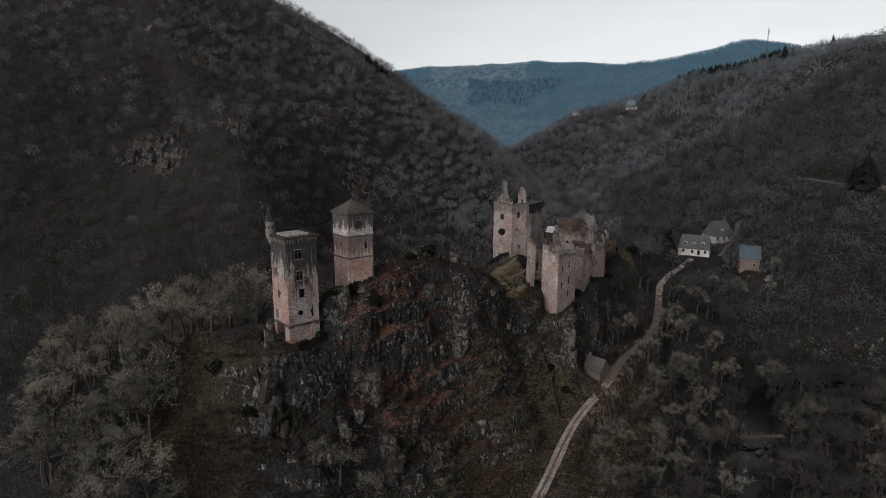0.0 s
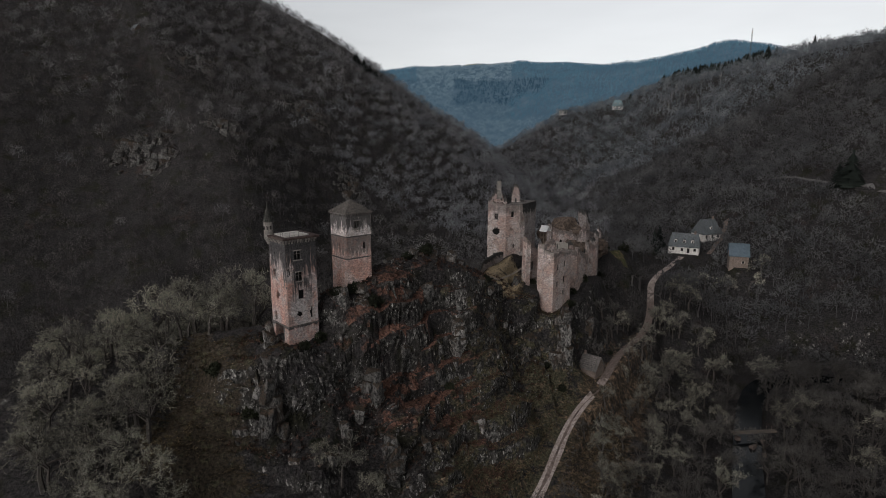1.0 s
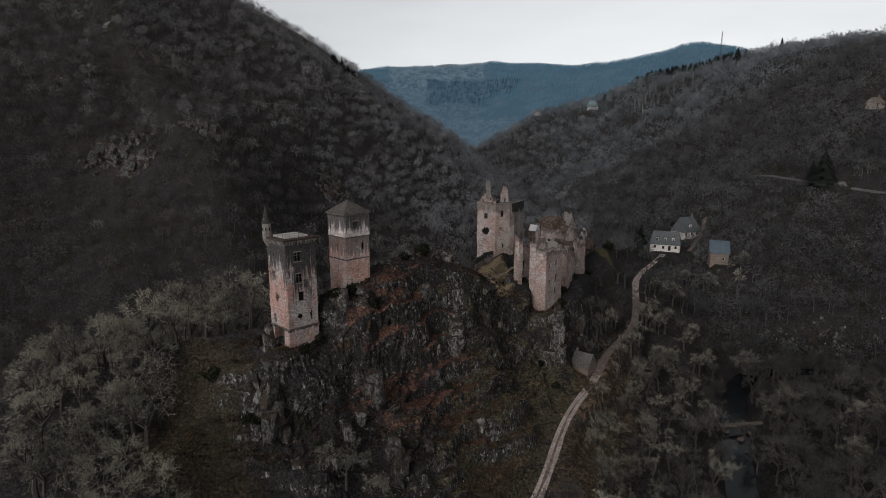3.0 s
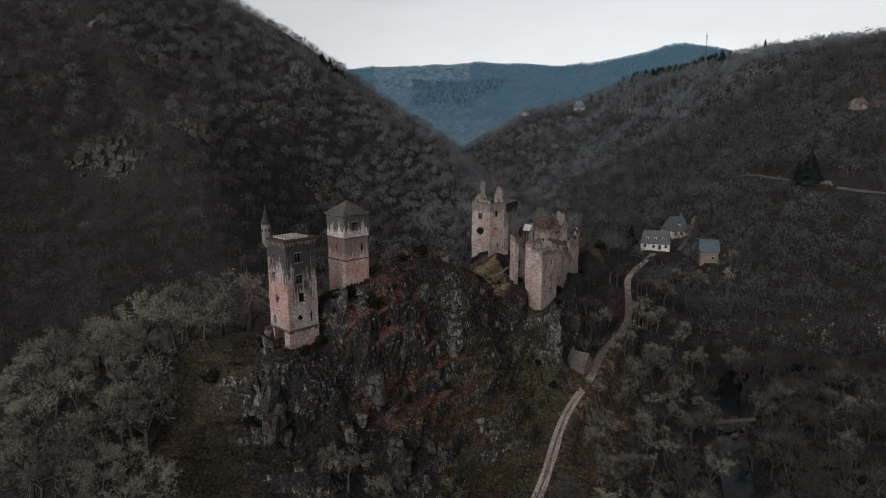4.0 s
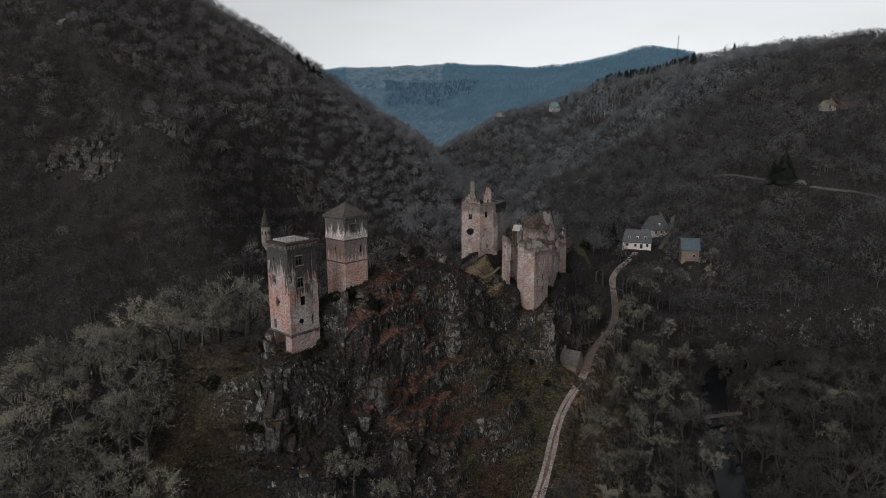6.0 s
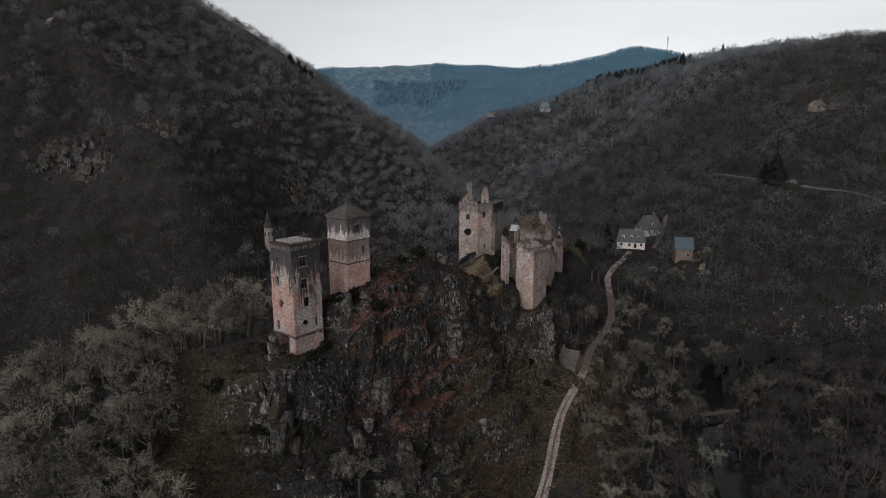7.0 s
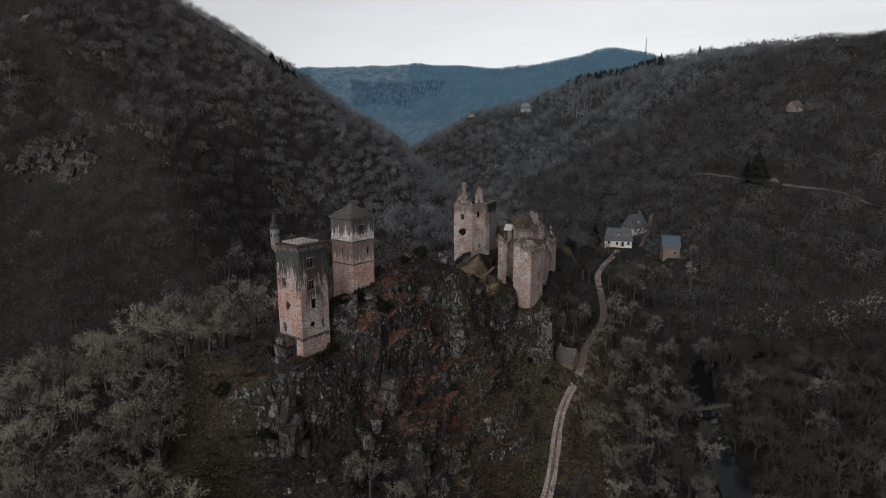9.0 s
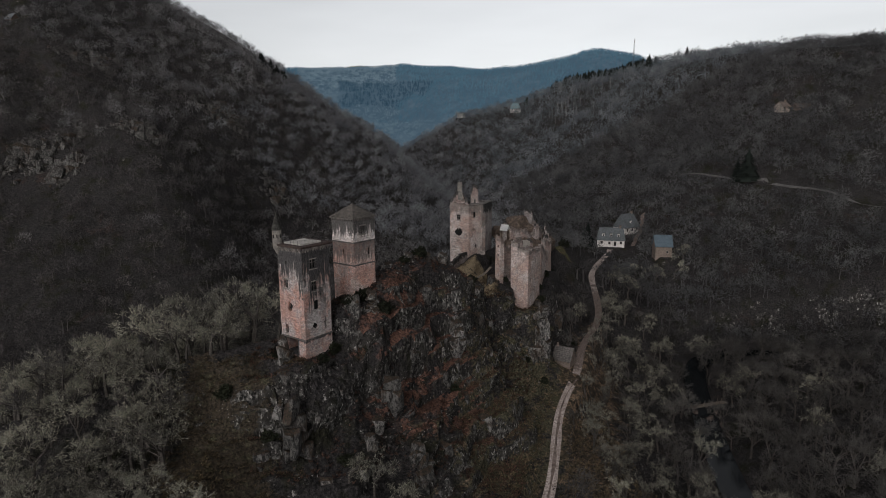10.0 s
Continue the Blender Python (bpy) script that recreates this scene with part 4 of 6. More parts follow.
# the lord's keep with its two gable remnants
def keep():
    P = [(-7.9, 191.6), (-1.9, 189.9), (3.6, 193.0), (8.4, 203.2), (2.4, 207.0), (-6.0, 201.0)]
    t = thing("keep", 0, 198, 40, "ruined buff stone keep with gaping window and gable remnants", "keep")
    mats = [STONE_D, STONE_D, STONE_G, STONE_G, STONE_G, STONE_D]
    tops = [lambda u: 60.9 - 0.12 * u + 0.5 * noise.noise(Vector((u, 5, 1))), lambda u: 59.9 + 0.25 * noise.noise(Vector((u, 9, 1))), 59.85, 59.7, 59.7, 60.4]
    holes = [[(2.85, 55.9, 1.25, 1.7, "rect"), (2.9, 50.9, 2.7, 2.7, "rag"), (1.2, 47.5, 0.3, 0.5, "rect")],
             [(2.6, 56.6, 1.2, 2.0, "rect"), (2.1, 51.9, 0.5, 0.7, "rect"), (3.1, 46.0, 0.75, 1.7, "arch"), (5.2, 53.2, 0.4, 0.6, "rect"), (5.1, 48.6, 0.4, 0.6, "rect")],
             [(3.0, 53.5, 0.6, 1.0, "rect"), (7.4, 51.5, 0.6, 1.0, "rect"), (6.0, 56, 0.5, 0.8, "rect")], (), (), ()]
    for i in range(6):
        part("wall", wall(P[i], P[(i + 1) % 6], 37.0, tops[i], 1.3, holes[i], 0.3 if i == 0 else 0.5, 40 + i, 5.0), mats[i], t)
        shade_boxes(t, P[i], P[(i + 1) % 6], holes[i], 0.6)
    cross_window(t, P[0], P[1], 2.85, 55.9, 1.25, 1.7)
    slab(P, 58.5, 0.35, -0.9, "roof_terrace", RUST, t, "brown overgrown flat roof")
    slab(P[1:5], 59.75, 0.22, 0.12, "roof_slab", TRIM, t, "flat brown roof slab with a ragged rim")
    # broken gable that climbs to a chimney stack
    part("gable", wall((-7.7, 192.3), (-1.6, 193.9), 58.6, lambda u: 60.6 + max(0, 4.8 - 1.5 * abs(u - 3.1) ** 0.85) + 1.3 * noise.noise(Vector((u * 1.6, 3, 2))), 0.8, [(4.4, 61.6, 0.8, 1.5, "rag"), (1.6, 61.2, 0.5, 0.9, "rag")], 0.3, 51, 2.2), STONE_C, t, "dark broken gable wall")
    bm = bmesh.new()
    m = pose(-4.4, 193.6, 61.5, 0, 0, 20)
    box(bm, m, 1.9, 1.4, 2.4, 0.72)
    box(bm, m @ pose(0, 0, 2.4), 1.3, 1.05, 2.2, 0.95)
    box(bm, m @ pose(0, 0, 4.6), 1.55, 1.3, 0.22)
    box(bm, m @ pose(0, 0, 4.82), 1.25, 1.0, 1.1, 0.88)
    part("chimney", bm, DRESSED, t, "tall pale chimney stack")
    # pierced stack left of a second gable, hollow behind its openings
    part("gable", wall((0.2, 197.0), (2.6, 197.9), 58.6, lambda u: 66.0 - 2.6 * max(0, abs(u - 1.3) - 0.55) + 0.7 * noise.noise(Vector((u * 3, 7, 2))), 0.9, [(1.3, 60.5, 0.9, 1.7, "arch"), (1.0, 63.0, 0.35, 0.6, "rect"), (1.6, 64.4, 0.35, 0.6, "rect")], 0.28, 52, 2.0), STONE_C, t, "pierced chimney remnant of grey stone")
    part("gable", wall((2.6, 197.9), (6.4, 199.6), 58.6, lambda u: 60.9 - 0.3 * u + 0.5 * noise.noise(Vector((u * 2, 11, 2))), 0.7, (), 0.35, 53, 1.5), STONE_C, t, "low broken parapet on the roof")
    # corner buttress between the two faces
    part("buttress", wall((2.9, 192.2), (4.4, 193.4), 40.0, lambda u: 57.2 - 0.5 * u, 1.0, (), 0.5, 54, 8), STONE_D, t, "slender corner buttress")


def ruin(name, label, line, tops, z0, material, thick=1.0, holes=(), amp=1.2, category="ruined wall", seed=60, cell=0.4, wash=2.2):
    """A ruin of several wall lengths. tops: a height per corner."""
    cx, cy = line[0]
    t = thing(name, cx, cy, z0, label, category)
    for i in range(len(line) - 1):
        length = (Vector(line[i + 1]) - Vector(line[i])).length
        tilt = (tops[i + 1] - tops[i]) / length
        here = [h[1:] for h in holes if h[0] == i]
        part("wall", wall(line[i], line[i + 1], z0, jag(tops[i], amp, seed + i, 1.7, tilt), thick, here, cell, seed + i, wash), material, t)
        shade_boxes(t, line[i], line[i + 1], [h for h in here if h[4] != "arch"], 0.45)
    return t


tall_tower()
roofed_tower()
keep()
ruin("stair_turret", "slender stone stair turret with three small openings", [(3.0, 167.9), (4.2, 166.3), (5.3, 167.0), (5.0, 169.5)], [53.4, 52.8, 52.4, 51.5], 37.5, STONE_D, 0.5,
     [(0, 1.0, 50.3, 0.6, 0.8, "rect"), (0, 1.0, 47.5, 0.6, 0.8, "rect"), (0, 1.0, 44.9, 0.6, 0.8, "rect")], 0.7, "turret", 61, 0.4)
ruin("castle_lodge", "roofless rose stone lodge wall standing on the crag", [(7.4, 166.2), (9.1, 164.6), (9.12, 164.58), (11.7, 162.2), (17.4, 170.2), (13.5, 176.5)], [51.9, 51.6, 49.7, 49.2, 48.9, 48.0], 29.5, STONE_D, 1.1,
     [(3, 2.6, 45.0, 1.1, 1.7, "rect"), (3, 6.3, 45.6, 1.1, 1.9, "rect"), (3, 2.5, 40.0, 1.1, 1.8, "rect"), (3, 6.2, 41.0, 1.15, 1.9, "rect"), (3, 6.0, 37.2, 1.15, 2.0, "rect"), (2, 1.6, 44.5, 0.35, 0.4, "rect")], 0.55, "ruined lodge", 64, 0.4, 1.8)
ruin("inner_wall", "inner castle wall between turret and lodge", [(5.4, 170.5), (8.5, 173.0), (13.5, 176.5)], [50.5, 49.0, 50.5], 38, STONE_D, 0.8, [(0, 1.2, 44, 1.2, 3.0, "arch")], 1.5, seed=68)
ruin("curtain_wall", "broken grey curtain wall with a sheer foot", [(15.5, 178.5), (20.5, 180.5), (25.2, 189.0), (22.5, 195.0)], [47.5, 47.0, 42.5, 43.5], 31, STONE_D, 1.0,
     [(0, 2.5, 43.5, 0.7, 1.3, "rect"), (1, 4.0, 42.0, 0.7, 1.2, "rect")], 1.6, seed=71)
ruin("curtain_wall", "jagged pale ruin wall beside the drop", [(22.0, 196.5), (25.5, 195.3), (29.5, 199.5), (31.0, 206.0)], [45.0, 44.3, 45.5, 44.5], 30.5, STONE_D, 0.9,
     [(1, 2.0, 40.5, 1.0, 2.6, "arch")], 2.4, seed=75)
ruin("ruined_hall", "roofless hall of jagged grey walls", [(14.5, 199.0), (20.5, 201.5), (26.5, 206.0), (30.5, 215.5), (25.0, 226.0)], [49.5, 48.0, 49.0, 47.0, 48.5], 37, STONE_D, 0.9,
     [(0, 3.0, 46.0, 1.3, 1.8, "rag"), (1, 3.0, 45.0, 1.0, 1.6, "rag"), (2, 4.0, 44.0, 1.2, 2.2, "arch")], 2.2, seed=80)
ruin("ruin_stub", "tall lone stub of grey wall", [(26.0, 226.0), (28.8, 225.2), (30.8, 227.5)], [54.5, 54.0, 50.0], 40, STONE_G, 1.1, (), 1.2, seed=86)
ruin("curtain_wall", "low broken far wall by the green terrace", [(31.0, 216.0), (36.5, 222.5), (39.0, 234.0)], [46.0, 43.5, 44.0], 35, STONE_G, 0.9, (), 2.2, seed=90)
ruin("low_wall", "low mossy parapet wall curving along the grass court", [(-9.5, 170), (-8.6, 178), (-5.5, 185), (-2.5, 188.5)], [42.2, 43.6, 44.2, 44.6], 37, STONE_G, 0.7, (), 0.5, seed=97)
# lone stubs and broken piers among the ruins
for i, (x, y, zt, w, yaw) in enumerate(((19.5, 191.0, 47.2, 2.2, 20), (23.5, 192.5, 45.6, 1.6, -40), (13.5, 203.5, 52.6, 1.5, 10), (22.6, 211.0, 51.2, 1.3, 60), (27.5, 211.5, 49.8, 1.8, 35), (30.5, 209.0, 47.6, 1.4, -20), (33.5, 219.5, 48.2, 1.6, 50), (28.6, 203.0, 46.6, 1.7, 15), (24.8, 217.5, 52.0, 1.2, 0), (35.5, 226.0, 45.8, 2.0, 75), (9.8, 187.5, 47.4, 2.4, 5))):
    a0 = radians(yaw)
    p0, p1 = (x - w / 2 * math.cos(a0), y - w / 2 * math.sin(a0)), (x + w / 2 * math.cos(a0), y + w / 2 * math.sin(a0))
    tagged(ruin("ruin_stub", "broken stub of grey rubble wall in the ruins", [p0, p1], [zt, zt - 0.9], 39, STONE_G if i % 3 else STONE_C, 0.8, (), 1.4, "ruined wall", 110 + i, 0.35), group="wall stubs")
ruin("low_wall", "short pale wall with two square openings", [(12.2, 183.0), (14.8, 184.0), (18.0, 185.2)], [48.6, 48.8, 48.2], 40, PALE_STONE, 0.8, [(0, 2.6, 47.0, 0.4, 2.4, "rect")], 0.3, seed=93)

# ---- houses of the hamlet and beyond ----
def house(name, label, x, y, yaw, length, depth, eaves, ridge, wall_mat, roof_mat, wins=(), dormers=0, hip=0.0, chimney=True, z=None, sink=2.5):
    """A house: long side towards -y of its own pose. wins: (u, z, w, h) on the long front."""
    z = height(x, y) if z is None else z
    t = thing(name, x, y, z, label, "house" if name != "barn" else "barn")
    m = pose(x, y, z, 0, 0, yaw)
    L, D = length / 2, depth / 2
    bm = bmesh.new()
    vs = [bm.verts.new(m @ Vector(p)) for p in ((-L, -D, -sink), (L, -D, -sink), (L, D, -sink), (-L, D, -sink), (-L, -D, eaves), (L, -D, eaves), (L, D, eaves), (-L, D, eaves), (-L + hip, 0, ridge - 0.1), (L - hip, 0, ridge - 0.1))]
    for q in ((0, 1, 5, 4), (1, 2, 6, 5), (2, 3, 7, 6), (3, 0, 4, 7), (4, 8, 7), (5, 6, 9), (4, 5, 9, 8), (6, 7, 8, 9)):
        bm.faces.new([vs[i] for i in q])
    body = part("wall", bm, wall_mat, t)
    o = 0.45
    slope = (ridge - eaves) / D
    for side in (-1, 1):
        bm = bmesh.new()
        e = eaves - o * slope
        top = [bm.verts.new(m @ Vector(p)) for p in ((-L - o, side * (D + o), e + 0.22), (L + o, side * (D + o), e + 0.22), (L + o - hip * 1.0, 0, ridge + 0.2), (-L - o + hip * 1.0, 0, ridge + 0.2))]
        low = [bm.verts.new(m @ Vector(p)) for p in ((-L - o, side * (D + o), e), (L + o, side * (D + o), e), (L + o - hip, 0, ridge - 0.02), (-L - o + hip, 0, ridge - 0.02))]
        bm.faces.new(top if side < 0 else top[::-1])
        bm.faces.new(low[::-1] if side < 0 else low)
        for i in range(4):
            j = (i + 1) % 4
            bm.faces.new((low[i], low[j], top[j], top[i]) if side < 0 else (low[j], low[i], top[i], top[j]))
        roof = part("roof", bm, roof_mat, t)
        if hip:
            bm = bmesh.new()
            end = [bm.verts.new(m @ Vector(p)) for p in ((side * (L + o), -D - o, e + 0.2), (side * (L + o), D + o, e + 0.2), (side * (L + o - hip), 0, ridge + 0.2))]
            bm.faces.new(end if side > 0 else end[::-1])
            part("roof_end", bm, roof_mat, t)
    for u, zz, w, h in wins:
        bm = bmesh.new()
        box(bm, m @ pose(u, -D - 0.0, zz - h / 2), w + 0.24, 0.12, h + 0.2)
        win = part("window", bm, PALE_STONE, t)
        bm = bmesh.new()
        box(bm, m @ pose(u, -D - 0.04, zz - h / 2 + 0.08), w, 0.1, h)
        part("pane", bm, DARK, win, "dark window pane")
    for i in range(dormers):
        u = (i - (dormers - 1) / 2) * length / (dormers + 0.6)
        zz = eaves + (ridge - eaves) * 0.28
        yy = -D * 0.72
        bm = bmesh.new()
        box(bm, m @ pose(u, yy + 0.45, zz - 0.4), 1.1, 1.3, 1.5)
        dm = part("dormer", bm, wall_mat, t, "small dormer with its own roof")
        bm = bmesh.new()
        for s in (-1, 1):
            q = [bm.verts.new(m @ Vector(p)) for p in ((u, yy - 0.4, zz + 1.75), (u, yy + 1.6, zz + 1.75), (u + s * 0.8, yy + 1.6, zz + 1.0), (u + s * 0.8, yy - 0.4, zz + 1.0))]
            bm.faces.new(q if s > 0 else q[::-1])
        part("dormer_roof", bm, roof_mat, dm)
        bm = bmesh.new()
        box(bm, m @ pose(u, yy - 0.2, zz - 0.05), 0.7, 0.1, 0.85)
        part("pane", bm, DARK, dm)
    if chimney:
        bm = bmesh.new()
        box(bm, m @ pose(L * 0.75 - hip * 0.5, 0.1, ridge - 0.9), 0.8, 0.7, 2.0)
        box(bm, m @ pose(L * 0.75 - hip * 0.5, 0.1, ridge + 1.1), 0.95, 0.85, 0.15)
        part("chimney", bm, BARN, t)
    return t, m


BARN_PALE = plain_material("beige_render", (0.22, 0.18, 0.15), (0.36, 0.31, 0.27), 1.2, 0.9, 0.2)
house("farmhouse", "white rendered farmhouse with grey slate roof and three dormers", 78.5, 265.5, -22, 12.5, 7.5, 3.2, 8.2, PLASTER, SLATE, [(-4.2, 1.6, 0.9, 1.2), (-0.6, 1.4, 0.9, 1.2), (2.0, 1.1, 1.0, 2.0), (4.6, 1.6, 0.9, 1.2)], 3, 1.2, True, 31.0, 4)
house("farmhouse", "pale house with steep grey-green slate roof behind the farm", 92.5, 280.5, 24, 10.5, 7.5, 3.6, 9.6, PLASTER, SLATE, [(-3.2, 1.9, 0.9, 1.3), (0.2, 1.9, 0.9, 1.3), (3.4, 1.9, 0.9, 1.3)], 1, 1.6, True, 34.2, 4)
house("barn", "rubble stone barn with a blue slate roof", 92.6, 241.8, -14, 6.9, 7.0, 4.4, 8.6, BARN, BLUE_SLATE, [(1.5, 1.6, 0.8, 1.0)], 0, 0, False, 30.6, 4)
house("villa", "white villa with steep teal mansard roof on the hillside", 108.0, 605.5, -8, 10.5, 8.5, 4.2, 9.4, PLASTER, TEAL, [(-3.4, 3.6, 1.2, 1.5), (-1.1, 3.6, 1.2, 1.5), (1.2, 3.6, 1.2, 1.5), (3.5, 3.6, 1.2, 1.5), (0, 1.0, 6.0, 0.8)], 2, 2.6, True, None, 6)
house("block_house", "flat pale building half hidden in the woods", 62.2, 684, 0, 8.5, 7.0, 5.0, 5.4, PLASTER, SLATE, [(-3, 4.5, 1.2, 1.4), (0, 4.5, 1.2, 1.4), (3, 4.5, 1.2, 1.4)], 0, 0, False, None, 8)
house("hillside_house", "beige house with brown roof among bare trees", 186.0, 302, 20, 5.6, 5.4, 3.2, 5.6, BARN_PALE, BARN, [(-2, 2.4, 1.0, 1.3), (1.6, 2.4, 1.0, 1.3)], 0, 0, True, None, 7)
house("hillside_house", "low brown house beside the beige one", 199.0, 304, -6, 8.0, 5.5, 2.0, 3.8, BARN, BARN, [(-2, 1.5, 1.0, 1.2)], 0, 0, False, None, 8)
house("hillside_house", "small grey cabin high on the wooded slope", -214.0, 330, -30, 5.0, 4.5, 1.4, 3.9, BARN, SLATE, [(0, 1.4, 1.4, 1.3)], 0, 0, False, None, 7)


# stone hut beside the track
def hut():
    x, y, z = 23.8, 163.2, 14.0
    t = thing("stone_hut", x, y, z, "small rubble hut with steep stone-slate roof by the track", "hut")
    m = pose(x, y, z, 0, 0, -38)
    L, D, e, r = 2.7, 2.5, 2.0, 5.4
    bm = bmesh.new()
    vs = [bm.verts.new(m @ Vector(p)) for p in ((-L, -D, -2), (L, -D, -2), (L, D, -2), (-L, D, -2), (-L, -D, e), (L, -D, e), (L, D, e), (-L, D, e), (-L, 0, r - 0.1), (L, 0, r - 0.1))]
    for q in ((0, 1, 5, 4), (1, 2, 6, 9, 5), (2, 3, 7, 6), (3, 0, 4, 8, 7)):
        bm.faces.new([vs[i] for i in q])
    part("wall", bm, BARN, t)
    for side in (-1, 1):
        bm = bmesh.new()
        rows = 8
        for i in range(rows):
            f0, f1 = i / rows, min(1, (i + 1.3) / rows)
            for j in range(9):
                a, b = -L - 0.3 + (2 * L + 0.6) * j / 9 + 0.01, -L - 0.3 + (2 * L + 0.6) * (j + 1) / 9 - 0.01
                h = 0.12 + 0.06 * random.random()
                y0, y1 = side * (D + 0.35) * (1 - f0), side * (D + 0.35) * (1 - f1)
                z0, z1 = e - 0.4 + (r + 0.4 - e) * f0, e - 0.4 + (r + 0.4 - e) * f1
                q = [bm.verts.new(m @ Vector(p)) for p in ((a, y0, z0 + h), (b, y0, z0 + h), (b, y1, z1), (a, y1, z1), (a, y0, z0), (b, y0, z0))]
                bm.faces.new((q[0], q[1], q[2], q[3]) if side < 0 else (q[3], q[2], q[1], q[0]))
                bm.faces.new((q[4], q[5], q[1], q[0]) if side < 0 else (q[0], q[1], q[5], q[4]))
        part("roof", bm, HUT_SLATE, t, "grey stone slates in rough courses")
    bm = bmesh.new()
    box(bm, m @ pose(L + 0.01, 0.4, -0.2), 0.12, 0.9, 1.8)
    part("door", bm, WOOD, t)
    bm = bmesh.new()
    box(bm, m @ pose(-L * 0.8, 0, r - 0.2), 0.7, 0.6, 1.1, 0.8)
    part("chimney", bm, BARN, t)


hut()

# white shelter roof inside the ruins
shelter = thing("shelter", 11.2, 193.0, 47, "small white metal shelter roof on posts in the ruins", "shelter")
for s in (-1, 1):
    bm = bmesh.new()
    q = [bm.verts.new(pose(11.2, 193.2, 50.9, 0, 0, -35) @ Vector(p)) for p in ((-1.4, s * 1.5, 0.0), (1.4, s * 1.5, 0.0), (1.4, 0, 1.9), (-1.4, 0, 1.9))]
    bm.faces.new(q if s < 0 else q[::-1])
    bmesh.ops.solidify(bm, geom=bm.faces[:], thickness=0.08)
    part("roof_sheet", bm, WHITE, shelter)
for dx, dy in ((-1.6, -1.4), (1.6, -1.4), (-1.6, 1.4), (1.6, 1.4)):
    bm = bmesh.new()
    box(bm, pose(11.2, 193.2, 44.5, 0, 0, -35) @ pose(dx * 0.75, dy * 0.8, 0), 0.14, 0.14, 6.6)
    part("post", bm, WOOD, shelter)

# fallen roof: a heap of brown rubble in the hall
def mound(name, label, x, y, z, rx, ry, rz, yaw, material, seed):
    bm = bmesh.new()
    bmesh.ops.create_icosphere(bm, subdivisions=4, radius=1.0)
    for vtx in bm.verts:
        n = noise.noise(vtx.co * 1.8 + Vector((seed, 0, 0))) * 0.35 + noise.noise(vtx.co * 5 + Vector((seed, 3, 0))) * 0.16 + noise.noise(vtx.co * 11 + Vector((seed, 7, 0))) * 0.07
        vtx.co = vtx.co * (1 + n)
    bm.transform(pose(x, y, z, 0, 0, yaw) @ Matrix.Diagonal((rx, ry, rz, 1)))
    return tagged(part(name, bm, material), label, name.replace("_", " "))


mound("rubble_mound", "heap of fallen brown roof rubble inside the hall", 18.0, 208.5, 45.0, 8.6, 6.0, 7.8, 25, RUBBLE, 3)
mound("rubble_mound", "mossy rubble bank against the ruined walls", 15.5, 190.0, 40.5, 5.5, 7.0, 6.6, 10, RUBBLE, 5)
mound("rubble_mound", "overgrown rubble slope below the ruined hall", 25.0, 207.5, 41.5, 4.0, 6.5, 4.6, -20, RUBBLE, 8)
mound("rubble_mound", "dark collapsed masonry heap between the hall walls", 20.5, 195.5, 41.5, 4.2, 5.0, 5.6, 40, RUBBLE, 12)
mound("rubble_mound", "grassed rubble bank beside the far wall", 31.5, 219.0, 41.0, 4.5, 6.0, 4.4, 15, RUBBLE, 15)

# footpath over the court
path_line = [(-7.0, 161.5, 41), (-4.0, 164.5, 41), (-1.0, 168.0, 41), (2.0, 172.0, 41.5), (3.2, 177.0, 42)]
v, f = ribbon(path_line, [-0.35, 0, 0.35], 0.1, noise_amp=0.5)
tagged(sheet("path", v, f, PATH, smooth=True), "trodden pale footpath across the grass court", "path", kind="structure")

# lane along the far hillside
HILL_LANE = [(125, 292, 0), (132, 279, 0), (138.1, 266.4, 0), (143, 254, 0), (150.2, 245.2, 0), (159.4, 238, 0), (172, 228, 0), (200, 212, 0)]
v, f = ribbon([(x, y, height(x, y)) for x, y, _ in HILL_LANE], [-0.7, 0, 0.7], 0.3, noise_amp=0.3)
tagged(sheet("lane", v, f, LANE, smooth=True), "narrow grey lane cut across the wooded hillside", "lane", kind="structure")

# farm drive climbing round behind the second house
v, f = ribbon([(88, 262, 31), (91, 268, 32), (97, 274, 34), (101, 280, 37), (102.3, 284, 40)], [-0.9, 0, 0.9], 0.1, noise_amp=0.3)
tagged(sheet("lane", v, f, VERGE, smooth=True), "earth drive curving up behind the farmhouse", "lane", kind="structure")

# radio mast on the ridge
mast = thing("radio_mast", 201.8, 535, 150, "thin lattice radio mast on the wooded ridge", "mast")
for i in range(3):
    bm = bmesh.new()
    a = i * 2.0944
    tube(bm, pose(201.8 + 0.5 * math.cos(a), 535 + 0.5 * math.sin(a), 146), [(0, 0.12), (24.5, 0.08)], 5)
    part("mast_leg", bm, IRON, mast)
for i in range(11):
    bm = bmesh.new()
    box(bm, pose(201.8, 535, 148 + i * 2.1, 0, 0, i * 40), 1.1, 0.1, 0.12)
    part("brace", bm, IRON, mast)
bm = bmesh.new()
tube(bm, pose(201.8, 535, 166.5), [(0, 0.45), (1.8, 0.45)], 8)
part("antenna", bm, PLASTER, mast)

